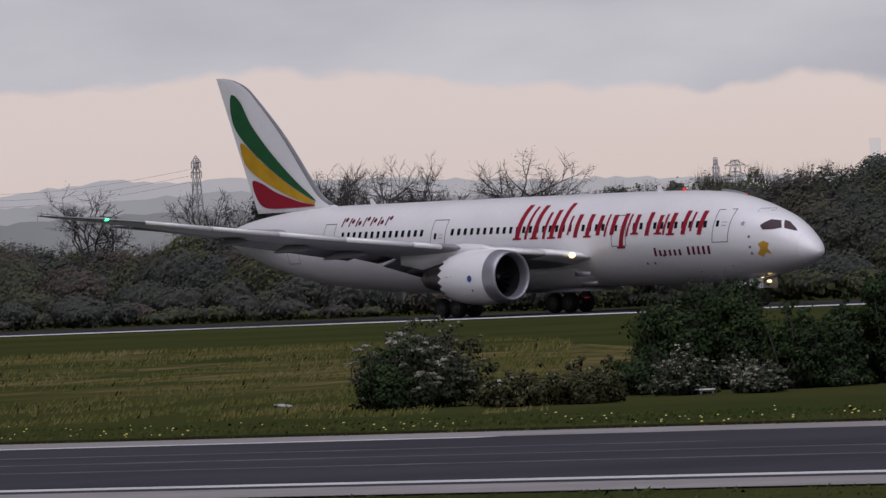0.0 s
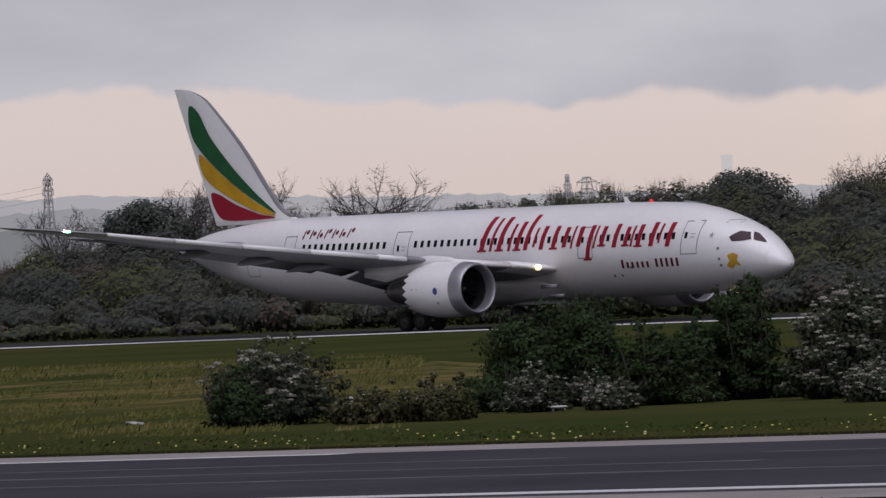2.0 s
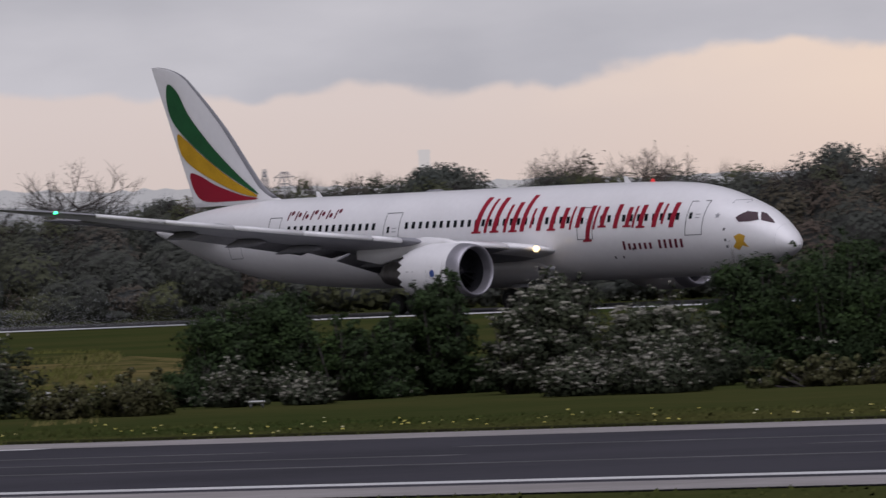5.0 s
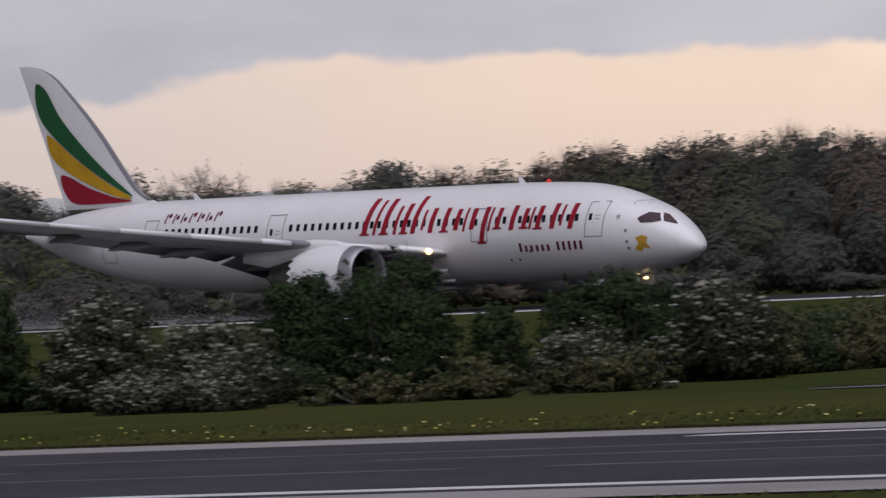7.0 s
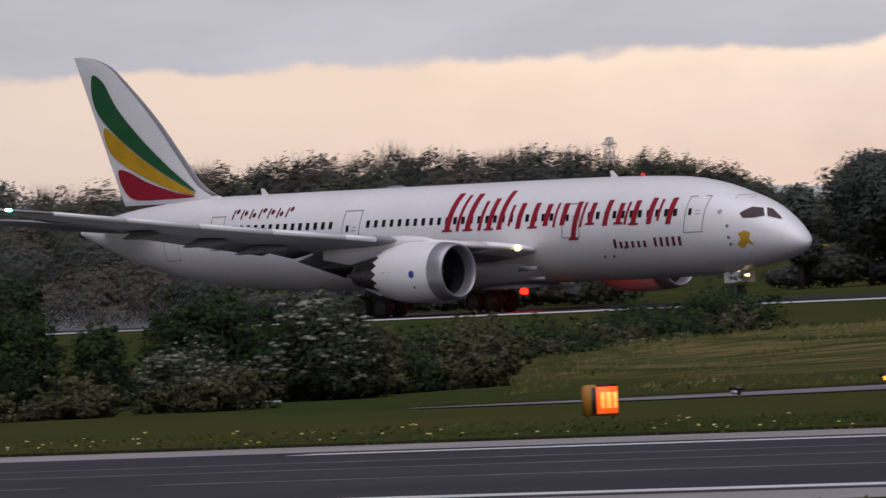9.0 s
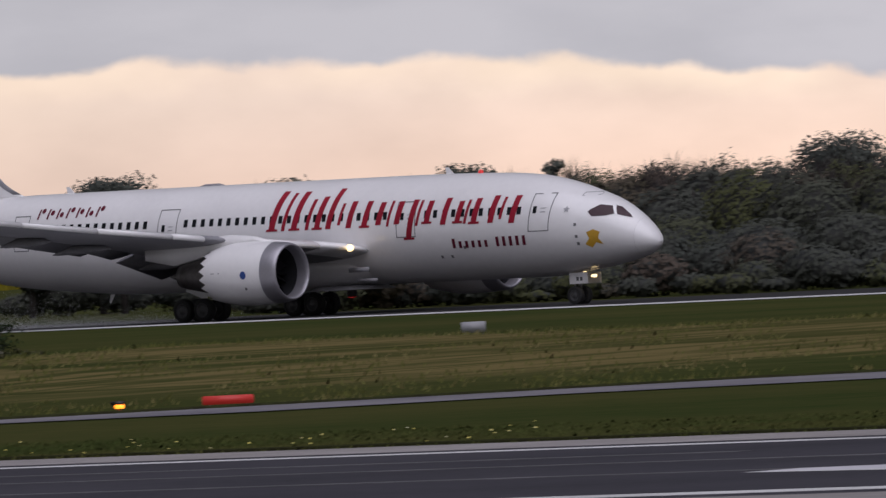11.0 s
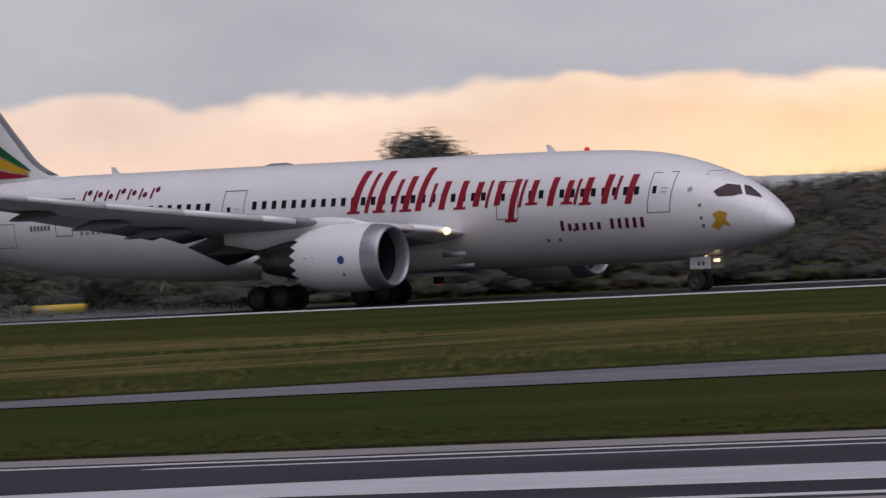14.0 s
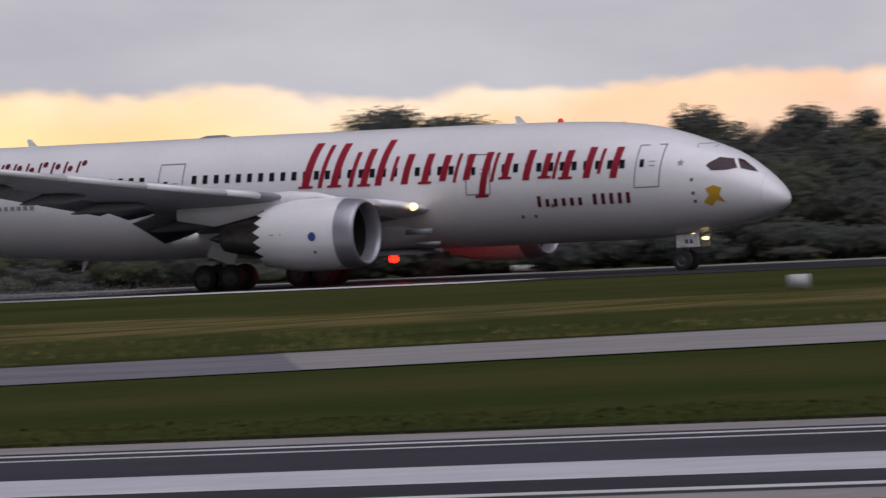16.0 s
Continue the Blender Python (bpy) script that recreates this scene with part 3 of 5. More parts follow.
def build_airliner():
    a = empty("airliner", pose(ROLL_OUT[0][1], TRACK_Y, 0), "white twin-engine airliner with red, yellow and green livery", "airplane")
    xs = [-0.20, -0.202, -0.22, -0.25, -0.28, -0.34, -0.42, -0.5, -0.62, -0.8, -0.97, -1.2]
    part("radome", rings([hoop(x) for x in xs], cap=False), WHITE, a, "white rounded nose radome")
    xs = [-1.2, -1.5, -1.84, -2.2, -2.6, -3.0, -3.5, -4.0, -4.6, -5.3, -6.2, -7, -8, -9, -10, -11.5, -13] + list(np.arange(-15, -36, -2.0)) + list(np.arange(-36, -56.7, -1.2)) + [-56.7]
    part("fuselage", rings([hoop(x) for x in xs], cap=False), WHITE, a, "glossy white fuselage")
    t, b, w = TOP(-1.2), BOT(-1.2), WID(-1.2)
    ring = [(-1.2, w * 1.004 * math.sin(i * math.pi / 28), (t + b) / 2 + (t - b) / 2 * 1.004 * math.cos(i * math.pi / 28)) for i in range(56)]
    part("radome_seam", rings([ring, [(x - 0.045, y, z + 0.01) for x, y, z in ring]], cap=False), SEAM, a)
    part("tail_cone", lathe([(-56.68, 0.27), (-56.95, 0.22), (-57.0, 0.12)], "X", 20, True, (0, 0, 5.81)), HOT, a, "dark exhaust end of the tail cone")
    # belly fairing
    rows = []
    for i in range(25):
        u = i / 24
        x = -16.4 - u * 19.2
        s = math.sin(math.pi * u) ** 0.45
        wide = 2.98 + 0.28 * math.exp(-((u - 0.84) / 0.1) ** 2)
        rows.append([(x, wide * s * math.copysign(abs(math.sin(2 * math.pi * k / 36)) ** 0.8, math.sin(2 * math.pi * k / 36)), 2.75 + (1.36 if math.cos(2 * math.pi * k / 36) < 0 else 0.6) * s * math.cos(2 * math.pi * k / 36)) for k in range(36)])
    part("belly_fairing", rings(rows), WHITE, a, "white bulged wing and belly fairing")
    for x0, x1, z0, z1 in ((-19.6, -18.2, 2.35, 2.62), (-19.3, -17.9, 1.8, 1.98)):
        part("air_inlet", box((x1 - x0, 0.12, z1 - z0), ((x0 + x1) / 2, -3.02 if z0 > 2 else -2.72, (z0 + z1) / 2)), GREY, a, "grey scooped air inlet in the belly")
    # flight deck windows
    for pts in ([(-3.78, 5.06), (-3.68, 5.18), (-3.25, 5.43), (-2.66, 5.33), (-2.36, 4.88), (-2.8, 4.8), (-3.5, 4.8)], [(-2.54, 5.35), (-2.26, 5.24), (-1.7, 4.82), (-1.5, 4.62), (-2.22, 4.84)]):
        part("flight_deck_window", poly_skin(pts), SCREEN, a, "dark reddish flight deck window")
    part("brow_panel", frame_shape(-4.5, -3.7, 5.95, 6.15, 0.03), SEAM, a)
    # doors
    for x0, x1, z0, z1, lean in ((-7.3, -6.0, 4.12, 6.2, 0.16), (-16.3, -14.95, 4.14, 6.12, 0.0), (-33.4, -32.0, 4.3, 6.36, 0.04), (-44.3, -43.1, 4.4, 6.4, -0.05)):
        door = part("door", frame_shape(x0, x1, z0, z1, 0.05, lean), DARKSEAM, a, "white cabin door with a dark outline")
        part("door_window", shape([((x0 + x1) / 2 - 0.36, (x0 + x1) / 2 - 0.14, 5.12, (x0 + x1) / 2 - 0.36, (x0 + x1) / 2 - 0.14, 5.5)]), GLASS, door)
        part("door_handle", shape([((x0 + x1) / 2 + 0.1, (x0 + x1) / 2 + 0.42, 5.15, (x0 + x1) / 2 + 0.1, (x0 + x1) / 2 + 0.42, 5.2), ((x0 + x1) / 2 + 0.05, (x0 + x1) / 2 + 0.4, 5.36, (x0 + x1) / 2 + 0.15, (x0 + x1) / 2 + 0.5, 5.4)]), SEAM, door)
    part("cargo_hatch", frame_shape(-48.6, -47.2, 3.9, 5.2, 0.05), SEAM, a)
    # cabin windows, one mesh
    def row(xa, xb, n):
        return [xa + (xb - xa) * i / (n - 1) for i in range(n)]
    xs = row(-31.35, -17.1, 24) + row(-14.2, -7.9, 11) + row(-42.2, -34.3, 14)
    for x in xs:
        z = 5.52 - 0.008 * (x + 31) if x < -20 else 5.52 - (x + 31) * 0.009
        part("cabin_window", shape([(x - 0.14, x + 0.14, z - 0.21, x - 0.14, x + 0.14, z + 0.21)], 0.013, 2), GLASS, a)
    # lettering reduced to plain slanted bars in the airline's red
    def bars(items, slope=0.37):
        return [(x, x + w, z0, x + slope * (z1 - z0), x + w + slope * (z1 - z0), z1) for x, w, z0, z1 in items]
    title = [(-25.35, 0.52, 4.84, 7.02), (-24.45, 0.3, 4.84, 6.9), (-23.75, 0.5, 4.84, 6.95), (-22.75, 0.3, 4.82, 6.5), (-22.1, 0.46, 4.82, 6.62), (-21.3, 0.46, 4.82, 7.02), (-20.45, 0.24, 5.0, 6.2), (-19.85, 0.46, 4.82, 6.28),
             (-18.75, 0.46, 4.8, 6.25), (-17.75, 0.46, 4.9, 6.15), (-17.0, 0.22, 4.8, 6.2), (-16.45, 0.46, 4.9, 6.15), (-15.65, 0.46, 4.02, 6.2), (-14.95, 0.22, 4.75, 6.15), (-14.35, 0.44, 4.85, 6.1),
             (-13.2, 0.46, 4.75, 6.2), (-12.2, 0.42, 4.8, 6.0), (-11.6, 0.22, 4.75, 6.05), (-11.1, 0.46, 4.72, 6.1), (-9.95, 0.46, 4.72, 6.2), (-9.2, 0.22, 4.9, 6.1), (-8.55, 0.46, 4.66, 6.15)]
    for k, (x, w, z0, z1) in enumerate(title):
        part("title_bar", shape(bars([(x, w * 0.82, z0, z1)], 0.2), 0.018, 9), RED, a, "slanted red livery bar")
        if w > 0.4 and k % 2 == 0:
            part("title_foot", shape([(x - 0.16, x + w + 0.12, z0 - 0.01, x - 0.14, x + w + 0.14, z0 + 0.11)], 0.02, 2), RED, a, "thin red livery bar")
    small = [(-12.5 + 0.44 * i - (0.0 if i < 6 else -0.35), 0.2, 3.42, 3.95 if i in (0, 6, 7, 8, 9, 10) else 3.8) for i in range(11)]
    for q in bars(small, 0.05):
        part("type_bar", shape([q], 0.018, 3), DEEPRED, a, "small dark red bar")
    for i in range(7):
        x = -42.6 + 0.74 * i
        part("script_bar", shape([(x, x + 0.13, 6.16, x + 0.03, x + 0.16, 6.72)], 0.018, 3), DEEPRED, a, "small dark red bar")
        part("script_dot", poly_skin([(x + 0.37 + 0.15 * math.cos(k * 0.785), 6.5 - 0.12 * (i % 3 - 1) + 0.15 * math.sin(k * 0.785)) for k in range(8)], 0.018), DEEPRED, a, "small dark red dot")
    for x0, x1, z in ((-42.6, -40.3, 4.42), (-38.2, -36.2, 4.4)):
        for k in range(6):
            x = x0 + (x1 - x0) * k / 6
            part("small_bar", shape([(x, x + 0.24, z, x, x + 0.24, z + 0.2)], 0.018, 2), SEAM, a, "small grey bar")
    for q in [(-46.1 + 0.25 * i, -45.93 + 0.25 * i, 4.75, -46.1 + 0.25 * i, -45.93 + 0.25 * i, 5.02) for i in range(6)]:
        part("registration_bar", shape([q], 0.018, 2), DARKSEAM, a, "small dark grey bar")
    part("emblem", poly_skin([(-3.9, 3.3), (-3.6, 3.62), (-3.75, 3.95), (-3.35, 4.1), (-2.98, 3.95), (-3.1, 3.62), (-2.85, 3.25), (-3.25, 3.38), (-3.55, 3.1)]), GOLD, a, "plain gold emblem shape on the nose")
    star = [(-5.0 + (0.2 if k % 2 == 0 else 0.09) * math.sin(k * math.pi / 5), 5.24 + (0.2 if k % 2 == 0 else 0.09) * math.cos(k * math.pi / 5)) for k in range(10)]
    part("star_emblem", poly_skin(star), SEAM, a, "small grey star outline")
    for x, z in ((-13.45, 2.98), (-12.75, 2.98), (-11.7, 3.45), (-4.35, 3.75), (-4.3, 3.35), (-4.4, 4.4)):
        part("skin_port", shape([(x - 0.08, x + 0.08, z - 0.08, x - 0.08, x + 0.08, z + 0.08)], 0.016, 1), DARKSEAM, a)
    for x in (-14.5, -41.8):
        z = TOP(x)
        bm = rings([[(x + 0.25, -0.02, z - 0.05), (x - 0.3, -0.02, z - 0.05), (x - 0.3, 0.02, z - 0.05), (x + 0.25, 0.02, z - 0.05)], [(x - 0.15, -0.012, z + 0.36), (x - 0.38, -0.012, z + 0.36), (x - 0.38, 0.012, z + 0.36), (x - 0.15, 0.012, z + 0.36)]])
        part("antenna", bm, WHITE, a, "white blade antenna", False)
    part("antenna", lathe([(-32.4, 0.02), (-32.0, 0.12), (-31.0, 0.13), (-30.6, 0.02)], "X", 12, True, (0, 0, 7.57)), GREY, a, "low grey antenna hump")
    bm = rings([[(-39.0, -0.02, 1.75), (-39.3, -0.02, 1.75), (-39.3, 0.02, 1.75), (-39.0, 0.02, 1.75)], [(-39.3, -0.01, 1.25), (-39.42, -0.01, 1.25), (-39.42, 0.01, 1.25), (-39.3, 0.01, 1.25)]])
    part("drain_mast", bm, WHITE, a, "", False)
    # fin with rudder
    LEZ = [(7.3, -44.6), (7.75, -45.8), (8.3, -46.75), (9.34, -47.7), (12.31, -50.2), (14.9, -52.9), (15.6, -53.75), (16.0, -54.6), (16.25, -55.5), (16.36, -56.3)]
    lef = curve1(LEZ)
    LEZ = [(7.3 + 0.02 + (16.36 - 7.32) * (1 - (1 - i / 39) ** 1.5), 0) for i in range(40)]
    LEZ = [(z, lef(z)) for z, _ in LEZ]
    TEZ = lambda z: -53.05 - (z - 6.9) * 0.398
    def fin_row(z, le, lo, hi, thick):
        te = TEZ(z)
        c = le - te
        ys = lambda u: thick * c * 2.4 * (0.2969 * math.sqrt(u) - 0.126 * u - 0.3516 * u * u + 0.2843 * u**3 - 0.1015 * u**4) + 0.01
        us = [lo + (hi - lo) * (0.5 - 0.5 * math.cos(math.pi * i / 10)) for i in range(11)]
        return [(le - c * u, -ys(u), z) for u in us] + [(le - c * u, ys(u), z) for u in us[::-1]]
    part("fin", rings([fin_row(z, le, 0.0, 0.7, 0.1) for z, le in LEZ]), WHITE, a, "white swept tail fin")
    part("rudder", rings([fin_row(z, le, 0.705, 1.0, 0.1) for z, le in LEZ]), WHITE, a, "white rudder")
    part("fin_leading_edge", rings([[(x + 0.03, y * (1.02 + 0.02 * min(i, 10)), z) for x, y, z in fin_row(z, le, 0.0, 0.06, 0.1)] for i, (z, le) in enumerate(LEZ[1:])]), GREY, a, "grey metal leading edge")
    def fin_shape(pts, lift=0.06):
        bm = bmesh.new()
        def ysurf(x, z):
            le = float(np.interp(z, [r[0] for r in LEZ], [r[1] for r in LEZ]))
            c = le - TEZ(z)
            u = min(max((le - x) / c, 0.001), 1)
            return -(0.1 * c * 2.4 * (0.2969 * math.sqrt(u) - 0.126 * u - 0.3516 * u * u + 0.2843 * u**3 - 0.1015 * u**4) + lift)
        cf = []
        m = len(pts)
        for k in range(m):
            p0, p1, p2, p3 = (Vector(pts[(k + j - 1) % m]) for j in range(4))
            for i in range(6):
                u = i / 6
                p = 0.5 * ((2 * p1) + (p2 - p0) * u + (2 * p0 - 5 * p1 + 4 * p2 - p3) * u * u + (3 * p1 - p0 - 3 * p2 + p3) * u**3)
                cf.append(p)
        half = len(cf) // 2
        up, lo = cf[:half + 1], [cf[0]] + cf[:half - 1:-1]
        k = min(len(up), len(lo))
        up, lo = up[:k], lo[:k]
        g = [[bm.verts.new((p.x, ysurf(p.x, p.y), p.y)) for p in (u, u.lerp(v, 0.33), u.lerp(v, 0.67), v)] for u, v in zip(up, lo)]
        for r, s in zip(g, g[1:]):
            for i in range(3):
                bm.faces.new((r[i], s[i], s[i + 1], r[i + 1]))
        bmesh.ops.recalc_face_normals(bm, faces=bm.faces)
        return bm
    part("fin_band", fin_shape([(-55.3, 15.2), (-54.38, 14.7), (-53.33, 13.13), (-51.38, 11.19), (-49.21, 9.41), (-47.2, 7.95), (-50.13, 9.35), (-52.78, 11.0), (-54.75, 12.6), (-55.4, 13.9)], 0.08), GREEN, a, "dark green swoosh on the fin")
    part("fin_band", fin_shape([(-54.6, 12.0), (-53.6, 11.5), (-52.33, 10.6), (-49.68, 9.02), (-47.3, 7.85), (-49.29, 8.2), (-52.43, 9.45), (-54.2, 10.6)]), YELLOW, a, "golden yellow swoosh on the fin")
    part("fin_band", fin_shape([(-53.55, 9.45), (-52.6, 9.3), (-51.1, 8.65), (-48.85, 7.98), (-47.3, 7.68), (-49.79, 7.6), (-52.3, 7.68), (-53.25, 8.4)]), RED, a, "red swoosh on the fin")
    # tailplane, wings and engines on both sides
    for s in (-1, 1):
        rows = [foil(-47.6, -54.2, 5.85, 0.09, 0.1, s * 0.6), foil(-49.0, -54.6, 5.95, 0.09, 0.08, s * 2.0), foil(-54.1, -56.5, 6.75, 0.08, 0.05, s * 8.9), foil(-55.2, -56.9, 6.86, 0.07, 0.02, s * 9.7), foil(-56.2, -57.0, 6.9, 0.05, 0.0, s * 9.95)]
        part("tailplane", rings(rows), GREY, a, "grey swept tailplane in the same shade-darkened grey")
        part("wing", rings([foil(le, te, z, th, dr, s * y) for y, le, te, z, th, dr in WING]), GREY, a, "grey swept wing darkened for underside shade, curved up to its raked tip")
        # polished leading edge slats
        ys = [5.6, 9.0, 12.5, 16.0, 19.5, 23.0, 26.5]
        for y0, y1 in zip(ys, ys[1:]):
            if y0 == 9.0:
                y0 = 11.0
            if y1 == 9.0:
                y1 = 8.6
            rr = []
            for y in (y0 + 0.04, y1 - 0.04):
                le, te, z, th, dr = at_wing(y)
                f = foil(le, te, z, th, dr, s * y, 12)
                pts = f[:3] + [(f[2][0], f[2][1], f[2][2] - 0.05), (f[0][0] - 0.12, f[0][1], f[0][2] - 0.2), (f[0][0] - 0.02, f[0][1], f[0][2] - 0.13)]
                rr.append([(px + 0.10, py, pz + 0.02) for px, py, pz in pts])
            part("slat", rings(rr), WHITE, a, "white leading-edge slat")
        rr = []
        for y in (2.6, 3.6, 4.6, 5.55):
            le, te, z, th, dr = at_wing(y)
            f = foil(le, te, z, th, dr, s * y, 12)
            pts = f[:5] + [(f[4][0], f[4][1], f[4][2] - 0.06)] + [f[-3], f[-2], f[-1]]
            rr.append([(px + 0.07, py, pz) for px, py, pz in pts])
        part("wing_root_glove", rings(rr), WHITE, a, "white rounded wing root glove")
        for y0, y1, ch, dr in ((3.3, 8.5, 1.6, 0.6), (8.9, 10.9, 1.3, 0.38), (11.2, 18.6, 1.2, 0.5), (18.9, 25.2, 0.7, 0.13)):
            rr = []
            for y in (y0, y1):
                le, te, z, th, d0 = at_wing(y)
                zz = z - d0
                k = 1.0 if y == y0 else 0.8
                rr.append(foil(te + 0.35, te - ch * k, zz + 0.06, 0.11, dr * k, s * y, 8))
            part("flap" if ch > 0.9 else "aileron", rings(rr), FLAPGREY, a, "grey trailing-edge flap, partly lowered")
        for y, ln in ((6.3, 3.0), (12.6, 3.6), (15.9, 3.2), (19.6, 2.6)):
            le, te, z, th, d0 = at_wing(y)
            zz = z - d0 - 0.26
            prof = [(te + ln * 0.75, 0.03), (te + ln * 0.6, 0.16), (te + ln * 0.3, 0.27), (te - 0.1, 0.25), (te - ln * 0.3, 0.12), (te - ln * 0.42, 0.02)]
            bm = lathe(prof, "X", 14, True, (0, s * y, zz))
            for v in bm.verts:
                v.co.z -= 0.16 * max(0.0, te - v.co.x)
            part("flap_fairing", bm, FLAPGREY, a, "grey pointed flap track fairing")
        lamp = part("wing_root_lamp", lathe([(-18.3, 0.02), (-18.33, 0.13), (-18.45, 0.19), (-18.6, 0.19)], "X", 16, True, (0, s * 4.25, 3.72)), LAMP, a, "lit warm landing lamp in the wing root")
        le, te, z, th, d0 = at_wing(28.0)
        part("position_lamp", lathe([(le + 0.12, 0.01), (le + 0.05, 0.07), (le - 0.25, 0.09), (le - 0.4, 0.02)], "X", 10, True, (0, s * 28.0, z)), NAV if s < 0 else BEACON_DIM, a, "lit green wing lamp" if s < 0 else "red wing lamp")
        # engine
        eng = part("engine", lathe([(-19.25, 1.70), (-19.8, 1.745), (-20.8, 1.77), (-21.8, 1.75), (-22.4, 1.66), (-22.95, 1.56), (-23.3, 1.48)], "X", 64, False, (0, s * 9.75, 2.58)), WHITE, a, "white engine nacelle with a serrated rear edge")
        eng_o = (0, s * 9.75, 2.58)
        bm = bmesh.new()
        nt = 18
        base, tips, inner = [], [], []
        for i in range(nt * 2):
            th = math.pi * i / nt
            r0, r1 = 1.48, 1.38
            base.append(bm.verts.new((-23.3, s * 9.75 + r0 * math.cos(th), 2.58 + r0 * math.sin(th))))
            tips.append(bm.verts.new((-23.78 if i % 2 else -23.34, s * 9.75 + (r1 if i % 2 else 1.47) * math.cos(th), 2.58 + (r1 if i % 2 else 1.47) * math.sin(th))))
            inner.append(bm.verts.new((-23.15, s * 9.75 + 1.36 * math.cos(th), 2.58 + 1.34 * math.sin(th))))
        k = nt * 2
        for i in range(k):
            j = (i + 1) % k
            bm.faces.new((base[i], base[j], tips[j], tips[i]))
            bm.faces.new((tips[i], tips[j], inner[j], inner[i]))
        part("chevron_ring", bm, WHITE, eng, "white serrated nozzle edge", False)
        part("inlet_lip", lathe([(-19.25, 1.70), (-18.8, 1.665), (-18.45, 1.61), (-18.28, 1.545), (-18.22, 1.48), (-18.28, 1.42), (-18.5, 1.37), (-19.0, 1.35)], "X", 56, False, eng_o), LIP, eng, "bare metal inlet lip")
        part("inlet_duct", lathe([(-19.0, 1.35), (-19.6, 1.38), (-20.1, 1.4)], "X", 48, False, eng_o), DUCT, eng, "inlet duct, dark with the recess shade in its colour")
        bm = bmesh.new()
        for i in range(18):
            th = 2 * math.pi * i / 18
            for q in range(1):
                pts = []
                for r, tw, ch in ((0.35, 0.25, 0.32), (0.9, 0.16, 0.42), (1.38, 0.08, 0.36)):
                    for e in (-0.5, 0.5):
                        ang = th + e * ch * 0.7 / max(r, 0.5)
                        pts.append(bm.verts.new((-19.85 - e * ch * (1 - tw), s * 9.75 + r * math.cos(ang), 2.58 + r * math.sin(ang))))
                bm.faces.new((pts[0], pts[1], pts[3], pts[2]))
                bm.faces.new((pts[2], pts[3], pts[5], pts[4]))
        part("fan", bm, FAN, eng, "dark curved fan blades")
        part("fan_hub", lathe([(-19.35, 0.02), (-19.5, 0.18), (-19.8, 0.34), (-20.0, 0.38)], "X", 20, True, eng_o), FAN, eng)
        part("fan_back", lathe([(-20.08, 0.05), (-20.1, 1.4)], "X", 32, True, eng_o), BLACK, eng)
        part("core_nozzle", lathe([(-22.6, 1.15), (-23.9, 1.02), (-25.6, 0.72), (-26.0, 0.62), (-25.95, 0.56), (-25.2, 0.5)], "X", 36, False, eng_o), HOT, eng, "heat-stained core nozzle")
        part("exhaust_plug", lathe([(-25.0, 0.42), (-25.8, 0.36), (-26.6, 0.14), (-26.9, 0.02)], "X", 20, True, eng_o), HOT, eng)
        rows = []
        for x, z0, z1, w in ((-19.6, 4.18, 4.32, 0.06), (-20.8, 4.2, 4.62, 0.2), (-22.4, 4.0, 4.75, 0.26), (-24.4, 3.6, 4.6, 0.26), (-26.5, 3.2, 4.3, 0.2), (-28.6, 3.55, 4.1, 0.06)):
            rows.append([(x, s * 9.75 - w, z0), (x, s * 9.75 + w, z0), (x, s * 9.75 + w, z1), (x, s * 9.75 - w, z1)])
        part("engine_pylon", rings(rows), WHITE, eng, "white engine pylon under the wing")
        for hx, hw, hz, hh, m in ((-20.35, 0.42, 2.5, 0.44, BLUE), (-22.0, 0.3, 2.66, 0.05, DARKSEAM), (-22.6, 0.26, 2.66, 0.05, SEAM), (-20.7, 0.05, 2.6, 2.0, SEAM), (-20.3, 0.14, 1.75, 0.14, DARKSEAM)):
            bm = bmesh.new()
            rr = float(np.interp(hx, (-23.3, -22.4, -20.8, -19.25), (1.48, 1.66, 1.77, 1.70))) + 0.02
            g = []
            for j in range(9):
                zz = hz - 2.58 - hh / 2 + hh * j / 8
                wide = hw * (math.sqrt(max(1 - (j / 4 - 1) ** 2, 0.06)) if m is BLUE else 1.0)
                yy = math.sqrt(max(rr * rr - zz * zz, 0.01))
                g.append([bm.verts.new((hx - wide / 2, s * (9.75 + yy), 2.58 + zz)), bm.verts.new((hx + wide / 2, s * (9.75 + yy), 2.58 + zz))])
            for p, q in zip(g, g[1:]):
                bm.faces.new((p[0], p[1], q[1], q[0]))
            if not (m is SEAM and hh > 1):
                part("engine_badge" if m is BLUE else "engine_latch", bm, m, eng, "plain blue maker badge" if m is BLUE else "")
        # main gear
        gear = part("main_gear", tube((-28.7, s * 4.9, 0.66), (-28.5, s * 4.75, 3.2), 0.16, 0.2, 14), STRUT, a, "main landing gear leg with a four-wheel bogie")
        part("drag_brace", tube((-28.65, s * 4.85, 1.3), (-27.2, s * 4.3, 2.7), 0.09), STRUT, gear)
        part("drag_brace", tube((-28.65, s * 4.85, 1.2), (-28.6, s * 3.4, 2.6), 0.08), STRUT, gear)
        part("bogie_beam", box((2.0, 0.22, 0.26), (-28.7, s * 4.9, 0.68), 0.04), STRUT, gear)
        bm = box((1.55, 0.06, 1.25), (0, 0, 0), 0.02)
        bmesh.ops.transform(bm, matrix=Matrix.Translation((-28.45, s * 5.3, 2.05)) @ Euler((radians(s * 12), radians(20), 0)).to_matrix().to_4x4(), verts=bm.verts)
        part("gear_door", bm, WHITE, gear, "white angled main gear door", False)
